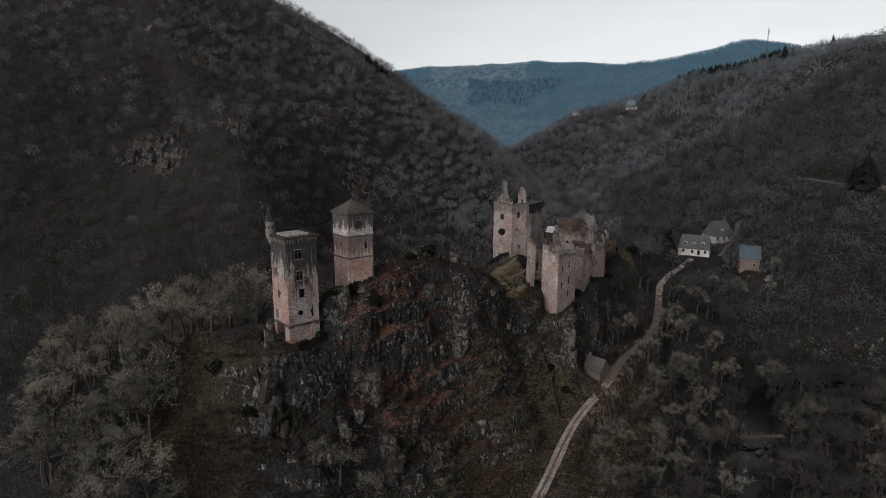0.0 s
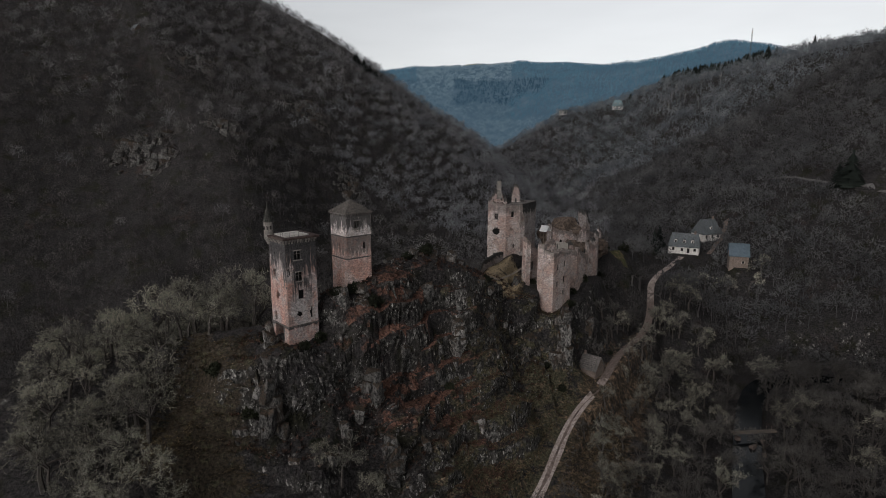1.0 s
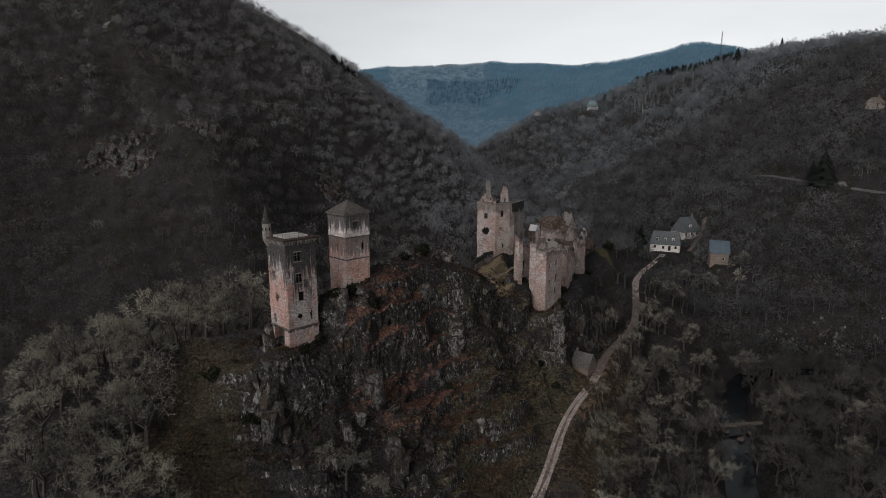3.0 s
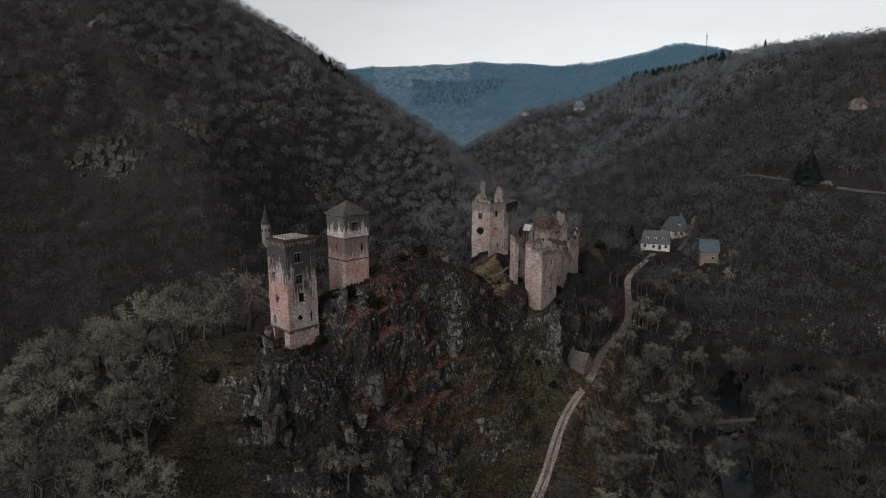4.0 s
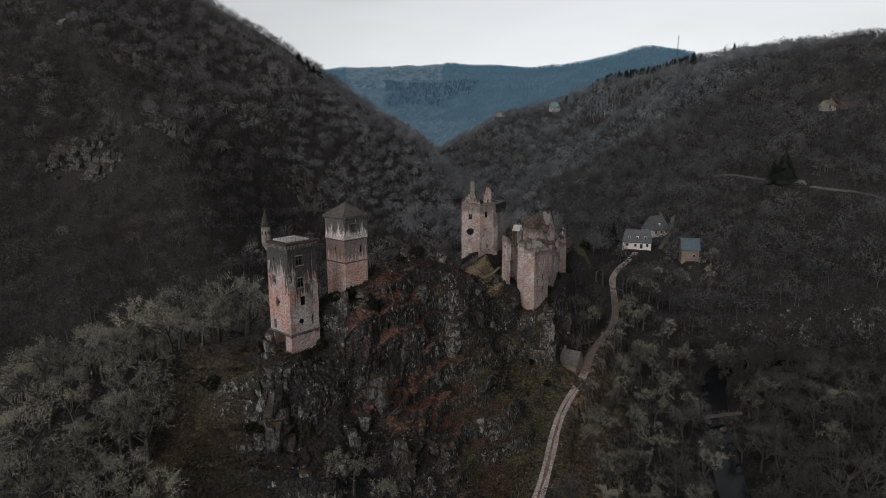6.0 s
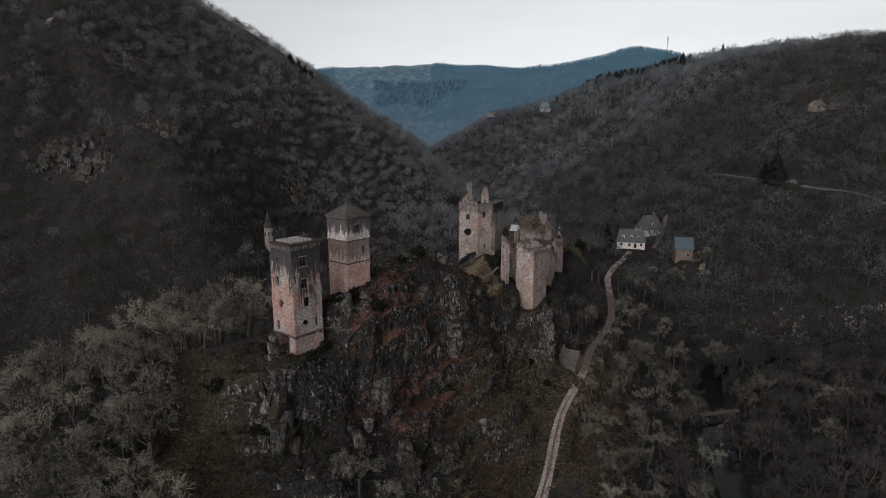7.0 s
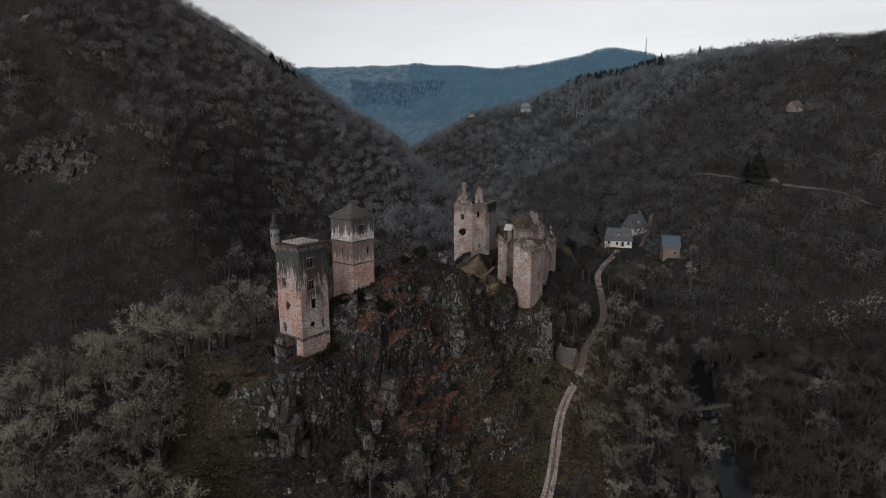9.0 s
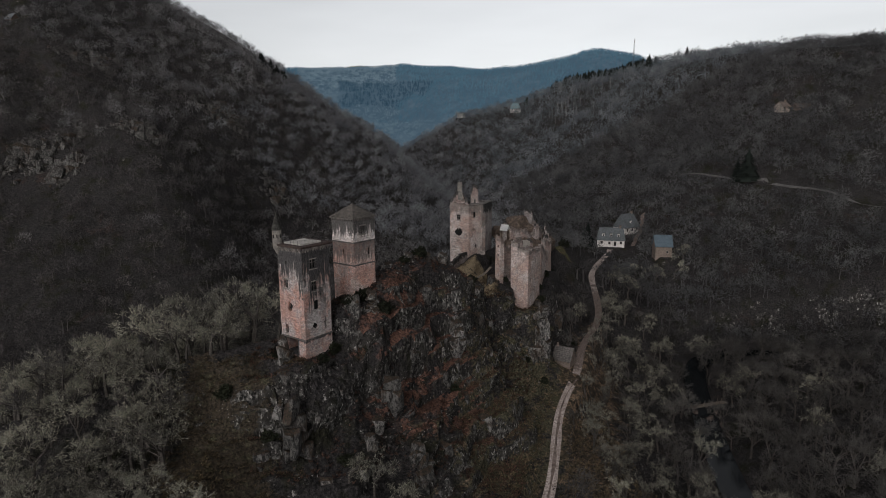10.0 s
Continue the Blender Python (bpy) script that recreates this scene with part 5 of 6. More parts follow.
# footbridge over the river, weir stones
bridge = thing("footbridge", 68.5, 160.5, -1, "narrow timber footbridge across the dark river", "bridge")
bm = bmesh.new()
A, B = Vector((62.3, 157.0, 0.3)), Vector((75.0, 159.6, 0.3))
d = B - A
turn = math.degrees(math.atan2(d.y, d.x))
for s in (-0.55, 0.55):
    bm = bmesh.new()
    box(bm, Matrix.Translation((A + B) / 2) @ pose(0, 0, 0, 0, 0, turn) @ pose(0, s, -0.25), d.length, 0.22, 0.3)
    part("beam", bm, WOOD, bridge)
for i in range(24):
    bm = bmesh.new()
    box(bm, Matrix.Translation(A.lerp(B, (i + 0.5) / 24)) @ pose(0, 0, 0, 0, 0, turn) @ pose(0, 0, 0.06), 0.46, 1.15, 0.07)
    part("plank", bm, WOOD, bridge)
for s in (-1, 1):
    for i in range(8):
        bm = bmesh.new()
        box(bm, Matrix.Translation(A.lerp(B, (i + 0.5) / 8)) @ pose(0, 0, 0, 0, 0, turn) @ pose(0, s * 0.7, 0.1), 0.08, 0.08, 0.95)
        part("rail_post", bm, WOOD, bridge)

# ---- crags and boulders ----
def block_mesh(name, seed, material, cuts=26):
    rng = random.Random(seed)
    bm = bmesh.new()
    for _ in range(cuts):
        p = Vector((rng.gauss(0, 1), rng.gauss(0, 1), rng.gauss(0, 1))).normalized()
        p = Vector([max(-0.62, min(0.62, c)) for c in p]) * (0.85 + 0.3 * rng.random())
        bm.verts.new(p * 1.3)
    out = bmesh.ops.convex_hull(bm, input=bm.verts[:])
    loose = [v for v in bm.verts if not v.link_faces]
    bmesh.ops.delete(bm, geom=loose, context="VERTS")
    me = bpy.data.meshes.new(name)
    bm.to_mesh(me)
    bm.free()
    me.materials.append(material)
    return me


BLOCKS = [block_mesh("rock", i, ROCK) for i in range(12)]
PALE_BLOCKS = [block_mesh("rock", 50 + i, PALE_ROCK) for i in range(8)]
SLOPE_BLOCKS = [block_mesh("rock", 70 + i, SLOPE_ROCK, 14) for i in range(8)]


def on_ground(x, y):
    h = height(x, y)
    p = crag(np.array([x]), np.array([y]), np.array([h]))
    return float(p[0][0]), float(p[1][0]), float(p[2][0])


rng = random.Random(4)
crag_thing = thing("crag", -25, 120, 20, "dark jointed castle crag of stacked rock blocks", "rock crag", kind="structure")


def place_block(x, y, z, sx, sy, sz, yaw, lean, pool, parent):
    ob = new("rock", rng.choice(pool))
    ob.parent = parent
    ob.matrix_basis = Matrix.Translation(Vector((x, y, z)) - BASE[parent.name]) @ pose(0, 0, 0, lean * math.cos(yaw), lean * math.sin(yaw), math.degrees(yaw)) @ Matrix.Diagonal((sx, sy, sz, 1))
    return ob


# the face between the towers and the lodge, steepest parts first
made = 0
while made < 80:
    x, y = rng.uniform(-58, 22), rng.uniform(94, 168)
    e = 1.2
    h, hx, hy = height(x, y), height(x + e, y), height(x, y - e)
    steep = math.hypot(hx - h, hy - h) / e
    if h < 16 or steep < rng.uniform(0.5, 1.9) or (along(ROAD, np.array([x]), np.array([y]))[0].item() ** 2 < 36):
        continue
    px, py, pz = on_ground(x, y)
    s = rng.choice((0.6, 0.8, 1.0, 1.3, 1.7))
    place_block(px, py + 0.3, pz - 0.55 * s, s * rng.uniform(0.8, 1.4), s * rng.uniform(0.7, 1.1), s * rng.uniform(0.9, 1.9), rng.uniform(-0.5, 0.6) - 0.6, rng.uniform(-14, 14), BLOCKS if rng.random() < 0.6 else PALE_BLOCKS, crag_thing)
    made += 1

# named crags: the pinnacle under the lodge, slabs under the tall tower, the broad slanting slab, the summit rocks
for x, y, zlo, zhi, s, n, pool in ((14.2, 157.0, 15, 33, 1.9, 16, PALE_BLOCKS), (-49.5, 107.6, 36, 43, 1.3, 9, PALE_BLOCKS), (-47.5, 101.5, 24, 33, 1.8, 12, BLOCKS), (-29.0, 111.5, 27, 33, 1.6, 6, BLOCKS),
                                   (-33.5, 119.2, 46, 51.5, 1.3, 12, PALE_BLOCKS), (-37.5, 116.5, 45, 49.5, 1.2, 10, BLOCKS), (-24.5, 136.5, 50, 55.5, 1.3, 14, PALE_BLOCKS), (-15.5, 142.0, 49, 54.5, 1.2, 14, PALE_BLOCKS), (-20, 139.5, 51, 55.5, 1.0, 12, BLOCKS), (-29.5, 132, 50, 54.5, 1.1, 12, PALE_BLOCKS), (-18, 140.5, 50.5, 54, 0.8, 10, PALE_BLOCKS), (-22.5, 137.8, 51.5, 55, 0.8, 10, PALE_BLOCKS), (-27, 134, 51, 54.5, 0.9, 10, BLOCKS), (-13.5, 146, 45, 49.5, 1.1, 10, BLOCKS), (-3.5, 160.5, 36, 39.5, 1.0, 8, PALE_BLOCKS), (-33, 126, 49, 52, 1.0, 8, BLOCKS), (-33.6, 104.6, 22, 25, 1.1, 4, PALE_BLOCKS), (-24, 105, 14, 21, 1.8, 8, BLOCKS), (-12.5, 133.5, 30, 37, 1.6, 8, PALE_BLOCKS), (23, 171, 19, 27, 1.8, 8, BLOCKS)):
    for i in range(n):
        f = i / max(1, n - 1)
        a = rng.uniform(0, 6.28)
        r = s * (1.3 - 0.7 * f) * rng.uniform(0.2, 1.0)
        flat = 0.55 if zlo > 44 else 1.0
        place_block(x + r * math.cos(a), y + r * math.sin(a), zlo + (zhi - zlo - (1.6 if zlo > 44 else 0)) * f, s * rng.uniform(0.6, 1.2), s * rng.uniform(0.6, 1.1), s * flat * rng.uniform(0.9, 2.0), rng.uniform(0, 3), rng.uniform(-26, 26), pool, crag_thing)

# loose stones on the open slope by the track, and a row of them along its verge
scree = []
for i in range(480):
    x, y = rng.gauss(4, 9), rng.gauss(133, 10)
    if i > 420:
        y = rng.uniform(120, 141)
        x = 11.0 + (y - 120) * 0.36 + rng.gauss(0.6, 0.35)
    if abs(along(ROAD, np.array([x]), np.array([y]))[0].item()) < 2.6:
        continue
    if x < -8 and y < 125:
        continue
    px, py, pz = on_ground(x, y)
    s = rng.choice((0.08, 0.1, 0.14, 0.18, 0.26)) * (1.3 if i > 420 else 1.0)
    base_me = rng.choice(PALE_BLOCKS)
    co = np.array([v.co[:] for v in base_me.vertices]) * s * np.array([1, 1, 0.7]) + np.array([px, py, pz + 0.05])
    tri = [tuple(p.vertices) for p in base_me.polygons]
    scree.append((co, np.array([t for t in tri if len(t) == 3])))
off, vs, fs = 0, [], []
for co, tri in scree:
    vs.append(co)
    fs.append(tri + off)
    off += len(co)
tagged(sheet("loose_stones", np.concatenate(vs), np.concatenate(fs), PALE_ROCK), "pale loose stones strewn over the grassy slope", "stones", kind="stuff")

# outcrops on the far wooded slope: cliffs of upright blocks in bands, one above another
for cx, cy, wide, deep, n, label in ((-117, 328, 15, 9, 5, "pale grey rock cliff showing through the bare wood"), (-168, 251, 13, 11, 6, "broken grey cliff on the wooded slope"), (-134, 261, 10, 6, 4, "low grey crag between bare trees"), (-154, 243, 8, 6, 3, "dark broken rock rib below the cliff"),
                                     (-178, 322, 16, 9, 3, "scattered rocks high on the wooded slope"), (-86, 299, 7, 11, 4, "stony scree patch on the wooded slope"), (-108, 436, 7, 6, 3, "dark rock point on the skyline")):
    t = thing("rock_outcrop", cx, cy, height(cx, cy), label, "rock", "outcrops")
    for i in range(n + 2):
        by = cy + deep * (i - (n + 1) / 2) / (n + 2) * 1.9
        bx, half = cx + rng.uniform(-0.3, 0.3) * wide, wide * rng.uniform(0.4, 0.75)
        u = -half
        while u < half:
            s0 = 0.5 + 2.4 * rng.random() ** 2.4
            u += s0 * rng.uniform(0.5, 1.5)
            x, y = bx + u, by + 0.25 * u + rng.gauss(0, 0.8)
            place_block(x, y, height(x, y) - 0.4 * s0, s0 * rng.uniform(0.6, 1.5), s0 * rng.uniform(0.8, 1.3), s0 * rng.uniform(0.9, 2.3), rng.uniform(-0.7, 0.7), rng.uniform(-24, 24), SLOPE_BLOCKS if rng.random() < 0.7 else BLOCKS, t)

# boulders in the river
for x, y, s in ((66.5, 153.5, 1.4), (64.0, 157.5, 1.1), (70.5, 157.0, 0.8), (68.0, 149.5, 0.7)):
    ob = new("boulder", rng.choice(BLOCKS).copy())
    ob.data.materials[0] = VERGE
    ob.matrix_basis = pose(x, y, -1.8, 0, 0, rng.uniform(0, 90)) @ Matrix.Diagonal((s, s * 0.8, s * 0.8, 1))
    tagged(ob, "reddish boulder lying in the dark river", "boulder", "river boulders")

# ---- trees ----
def grow_tree(seed, tall=10.5, spread=1.0, thick=1.0, twig=1.0, fine=5, counts=(4, 4, 4, 0, 4, 0), stiff=3):
    """Trunk and limbs as a bmesh of tapered tubes; twigs as an array of slivers."""
    rng = random.Random(seed)
    wood, slivers = bmesh.new(), []

    def limb(p, q, r0, r1, sides):
        d = (q - p).normalized()
        e = d.orthogonal()
        g = d.cross(e)
        a = [wood.verts.new(p + (e * math.cos(6.2832 * i / sides) + g * math.sin(6.2832 * i / sides)) * r0) for i in range(sides)]
        b = [wood.verts.new(q + (e * math.cos(6.2832 * i / sides) + g * math.sin(6.2832 * i / sides)) * r1) for i in range(sides)]
        for i in range(sides):
            wood.faces.new((a[i], a[(i + 1) % sides], b[(i + 1) % sides], b[i]))

    def sliver(p, d, length, width):
        e = d.cross(Vector((rng.gauss(0, 1), rng.gauss(0, 1), rng.gauss(0, 1)))).normalized() * width / 2
        slivers.append((p - e, p + e, p + d * length))

    def turned(d, angle, lift):
        e = d.cross(Vector((rng.gauss(0, 1), rng.gauss(0, 1), rng.gauss(0, 1)))).normalized()
        out = (d * math.cos(angle) + e * math.sin(angle))
        out.z += lift
        return out.normalized()

    def branch(p, d, length, r, level):
        bend = turned(d, 0.22, 0.05)
        mid_p = p + d * length * 0.5
        end = mid_p + bend * length * 0.5
        if level < stiff:
            limb(p, mid_p, r, r * 0.82, 5 if level < 2 else 3)
            limb(mid_p, end, r * 0.82, r * 0.55, 5 if level < 2 else 3)
        else:
            sliver(p, d, length * 0.62, max(0.06, r * 2) * twig)
            if level < 4 or stiff == 3:
                sliver(mid_p, (end - mid_p).normalized(), length * 0.5, max(0.045, r * 1.3) * twig)
        n = counts[level] or fine
        for i in range(n):
            f = rng.uniform(0.45, 1.0) if level else rng.uniform(0.7, 1.0)
            start = p.lerp(mid_p, f * 2) if f < 0.5 else mid_p.lerp(end, f * 2 - 1)
            if level < 4:
                branch(start, turned(bend, rng.uniform(0.4, 1.0) * spread, 0.07), length * rng.uniform(0.48, 0.76), r * 0.52, level + 1)
            else:
                dd = turned(bend, rng.uniform(0.4, 1.3), 0.15)
                sliver(start, dd, length * rng.uniform(0.3, 0.6) + 0.1, 0.045 * twig)

    branch(Vector((0, 0, -0.6)), Vector((rng.uniform(-0.1, 0.1), rng.uniform(-0.1, 0.1), 1)).normalized(), tall * 0.4, 0.02 * tall * thick, 0)
    tri = np.array([[v[:] for v in s] for s in slivers])
    top = tri[:, :, 2].max()
    tri *= tall / top
    wood.transform(Matrix.Scale(tall / top, 4))
    return wood, tri


def tri_object(name, tri, material, parent=None, tint=None):
    v = tri.reshape(-1, 3)
    ob = sheet(name, v, np.arange(len(v)).reshape(-1, 3), material, parent)
    if tint is not None:
        at = ob.data.attributes.new("tint", "FLOAT", "POINT")
        at.data.foreach_set("value", np.repeat(tint, 3).astype(np.float32))
    return ob


def near_tree(name, label, seed, twig_mat, **kw):
    t = thing(name, 0, 0, 0, label, "tree")
    wood, tri = grow_tree(seed, **kw)
    part("trunk", wood, BARK, t)
    tri_object("crown", tri, twig_mat, t)
    return t


def far_tree(seed, n, wide, slim=1.0):
    """A light tree for the woods, ten metres tall: a stem, five limbs and sprays of twigs fanning out over a dome."""
    r = np.random.RandomState(seed)
    tri = []
    lean = r.normal(0, 0.3, 2)
    for i in range(3):
        a = i * 2.094
        tri.append([(0.12 * math.cos(a), 0.12 * math.sin(a), -0.8), (0.12 * math.cos(a + 2.094), 0.12 * math.sin(a + 2.094), -0.8), (lean[0], lean[1], 7.0)])
    rx = 3.7 * slim
    for i in range(5):
        u = 6.283 * (i + r.uniform(0, 0.8)) / 5
        q = np.array([0.62 * rx * math.cos(u), 0.62 * rx * math.sin(u), r.uniform(6.2, 8.4)])
        e = np.array([-math.sin(u), math.cos(u), 0.0]) * 0.05
        o = np.array([lean[0] * 0.4, lean[1] * 0.4, r.uniform(1.6, 3.4)])
        tri.append([o - e, o + e, q])
    heart = np.array([lean[0], lean[1], 4.6])
    sprays = 13
    for i in range(sprays):
        h = -0.25 + 1.2 * (i + 0.5) / sprays
        u = 2.4 * i + r.uniform(-0.4, 0.4)
        flat = math.sqrt(max(0.05, 1 - min(h, 0.97) ** 2))
        tip = heart + np.array([rx * flat * math.cos(u), rx * flat * math.sin(u), 4.3 * h + 0.6]) * r.uniform(0.62, 0.86)
        for _ in range(n // sprays):
            c = tip + r.normal(0, 0.82, 3) * np.array([slim, slim, 0.8])
            d = c - heart
            d = d / (np.linalg.norm(d) + 1e-6) + r.normal(0, 0.6, 3) + np.array([0, 0, 0.2])
            d = d / np.linalg.norm(d) * r.uniform(0.7, 1.5)
            e = np.cross(d, r.normal(0, 1, 3))
            e = e / (np.linalg.norm(e) + 1e-6) * wide * r.uniform(0.6, 1.2) / 2
            tri.append([c - 0.4 * d - e, c - 0.4 * d + e, c + 0.6 * d])
    return np.array(tri, float)


def conifer(seed, rows, per, wide=1.0):
    r = np.random.RandomState(seed)
    tri = [[(0.2 * math.cos(a), 0.2 * math.sin(a), -1), (0.2 * math.cos(a + 2.1), 0.2 * math.sin(a + 2.1), -1), (0, 0, 9.5)] for a in (0, 2.1, 4.2)]
    for j in range(rows):
        f = j / rows
        z, rad = 1.2 + 8.8 * f, (2.3 * (1 - f) + 0.15) * wide
        for i in range(per):
            a = 6.283 * (i + r.uniform(0, 1)) / per
            w = rad * 0.42
            q = np.array([rad * math.cos(a), rad * math.sin(a), z - rad * 0.35 + r.uniform(-0.2, 0.2)]) * r.uniform(0.85, 1.15)
            side = np.array([-math.sin(a), math.cos(a), 0]) * w
            tri.append([q - side, q + side, (0, 0, z + 1.0)])
    return np.array(tri, float)


def wood_tree(seed):
    """A branched tree, ten metres tall, light enough for a whole wood, as one triangle array."""
    wood, tri = grow_tree(seed, 10.0, 1.2, 1.0, 1.4, 4, (3, 3, 3, 0, 2, 0), 1)
    bmesh.ops.triangulate(wood, faces=wood.faces[:])
    stem = np.array([[v.co[:] for v in f.verts] for f in wood.faces])
    wood.free()
    return np.concatenate([stem, tri])


def planted(templates, places, seed):
    """All trees of one wood as one triangle array; places: x, y, z, scale."""
    r = np.random.RandomState(seed)
    out, tint = [], []
    pick = r.randint(0, len(templates), len(places))
    ang, sway, shade = r.uniform(0, 6.283, len(places)), r.uniform(0.85, 1.2, len(places)), r.uniform(0, 1, len(places))
    for k, tpl in enumerate(templates):
        sel = np.where(pick == k)[0]
        if not len(sel):
            continue
        P = places[sel]
        c, s = np.cos(ang[sel])[:, None, None], np.sin(ang[sel])[:, None, None]
        T = tpl[None]
        q = np.empty((len(sel),) + tpl.shape)
        wide = (P[:, 3] * sway[sel])[:, None, None]
        q[..., 0] = (T[..., 0] * c - T[..., 1] * s) * wide + P[:, 0][:, None, None]
        q[..., 1] = (T[..., 0] * s + T[..., 1] * c) * wide + P[:, 1][:, None, None]
        q[..., 2] = T[..., 2] * P[:, 3][:, None, None] + P[:, 2][:, None, None]
        out.append(q.reshape(-1, 3, 3))
        tint.append(np.repeat(shade[sel], len(tpl)))
    return np.concatenate(out), np.concatenate(tint)


def scatter(x0, x1, y0, y1, step, seed):
    r = np.random.RandomState(seed)
    X, Y = np.meshgrid(np.arange(x0, x1, step), np.arange(y0, y1, step))
    X = X + r.uniform(-0.48, 0.48, X.shape) * step
    Y = Y + r.uniform(-0.48, 0.48, Y.shape) * step
    return X.ravel(), Y.ravel()


def open_land(X, Y):
    """True where no tree stands: track, river, castle rock, clearing, yards, cliffs."""
    bare = np.abs(along(ROAD, X, Y)[0]) < 3.4
    bare |= np.abs(along(RIVER, X, Y)[0]) < 4.4
    d, z, run = along(CREST, X, Y)
    bare |= (X > -58) & (X < 32) & (d > -60) & (d < 14) & (run < 372) & (X - 0.27 * (Y - 130) < 13)
    bare |= (np.abs(along(SHELF, X, Y)[0]) < 7.5)
    bare |= np.abs(along(HILL_LANE, X, Y)[0]) < 3.0
    bare |= (X > -68) & (X < -44) & (Y > 84) & (Y < 107)
    bare |= ((X - 40) / 9) ** 2 + ((Y - 228) / 12) ** 2 < 1
    for hx, hy, r in ((78.5, 265.5, 9), (92.5, 280.5, 8), (93.5, 241.8, 7.5), (108, 603, 9), (186, 299, 4), (199, 302, 4), (62, 680, 4), (-214, 327, 6), (24.2, 163.6, 5), (26, 156, 7), (84, 258, 8), (74, 252, 7)):
        bare |= (X - hx) ** 2 + (Y - hy) ** 2 < r * r
    for hx, hy, rx, ry in ((-115, 320, 13, 9), (-165, 244, 13, 10), (-132, 254, 9, 6), (-151, 238, 8, 6), (-84, 292, 6, 9), (-176, 317, 10, 5)):
        bare |= ((X - hx) / rx) ** 2 + ((Y - hy) / ry) ** 2 < 1
    return bare


# nearest trees: things of their own
NEAR = {"lichen": [near_tree("oak_tree", "bare oak with pale lichen-covered twigs on the slope", 100 + i, TWIG_LICHEN, tall=12.5, spread=1.15, twig=1.1, fine=6) for i in range(5)],
        "bare": [near_tree("bare_tree", "bare grey-brown winter tree in the valley", 200 + i, TWIG_NEAR, tall=11.0, spread=1.05, twig=0.9, fine=6) for i in range(5)]}
used = {}
trng = random.Random(12)


def plant(kind, x, y, s):
    tpl = trng.choice(NEAR[kind])
    m = pose(x, y, height(x, y), 0, 0, trng.uniform(0, 360))
    key = tpl.name
    if key not in used:
        used[key] = True
        tpl.matrix_basis, tpl.scale = m, (s, s, s)
        return
    ob = copy_thing(tpl, m)
    ob.scale = (s, s, s)


spots = []
X, Y = scatter(-118, 130, 58, 204, 5.7, 41)
XL, YL = scatter(-118, -40, 58, 130, 4.3, 43)
X, Y = np.concatenate([X[X > 0], XL]), np.concatenate([Y[X > 0], YL])
keep_it = ~open_land(X, Y)
keep_it &= ((X < -46) & (Y < 128) & (Y > 62 + 0.25 * (X + 118)) & (X > -0.92 * Y - 6)) | ((X > 16) & (Y > 84) & (X < np.minimum(0.74 * Y + 4, 118)))
for x, y in zip(X[keep_it], Y[keep_it]):
    beside = -26 < along(ROAD, np.array([x]), np.array([y]))[0].item() < 0
    kind = "lichen" if (x < -40 and trng.random() < 0.92) or (x > 0 and trng.random() < (0.65 if beside else 0.12)) else "bare"
    spots.append((kind, x, y, trng.uniform(0.45, 0.75) if beside and x > 0 else trng.uniform(0.6, 1.1)))
spots += [("lichen", -33.0, 99.0, 0.8), ("lichen", -28.0, 100.0, 0.7), ("lichen", -24.0, 101, 0.55), ("lichen", -37.5, 97.0, 0.6), ("lichen", 22.5, 119.0, 0.55), ("lichen", -53.0, 120.0, 1.15), ("lichen", -57.5, 117.5, 1.25), ("lichen", -63.0, 116.5, 1.2), ("lichen", -69.0, 114.0, 1.15), ("lichen", -75, 113, 1.1)]
spots += [("lichen", x, y, s) for x, y, s in ((39.5, 172, 0.6), (42, 180, 0.7), (46.5, 187, 0.75), (49, 194.5, 0.7), (53, 202, 0.75), (57, 210, 0.7), (60.5, 219, 0.75), (66, 229, 0.7), (72, 238, 0.6), (86.5, 233.5, 0.75), (94, 232, 0.7), (80.5, 241, 0.7), (99.5, 236, 0.8), (60, 203, 0.8), (67, 217, 0.8), (55, 190, 0.8), (49.5, 180, 0.85))]
for sp in (spots[-28:] + spots[:-28])[:470]:
    plant(*sp)

# the woods
X, Y = scatter(-330, 420, 96, 760, 5.3, 77)
ok_here = ~open_land(X, Y)
nearby = ((X < -46) & (Y < 128) & (X > -118)) | ((X > 12) & (Y < 204) & (X < np.minimum(0.74 * Y + 4, 118)))
ok_here &= ~nearby
ok_here &= (X > -0.95 * Y - 20) & (X < 0.98 * Y + 20)
ok_here &= ~((Y < 128) & (X < -100))
X, Y = X[ok_here], Y[ok_here]
thin = np.random.RandomState(3).uniform(0, 1, len(X))
dist = np.hypot(X, Y)
sel = thin < np.where(dist > 420, 0.78, np.where(X < -30, 0.97, 0.92))
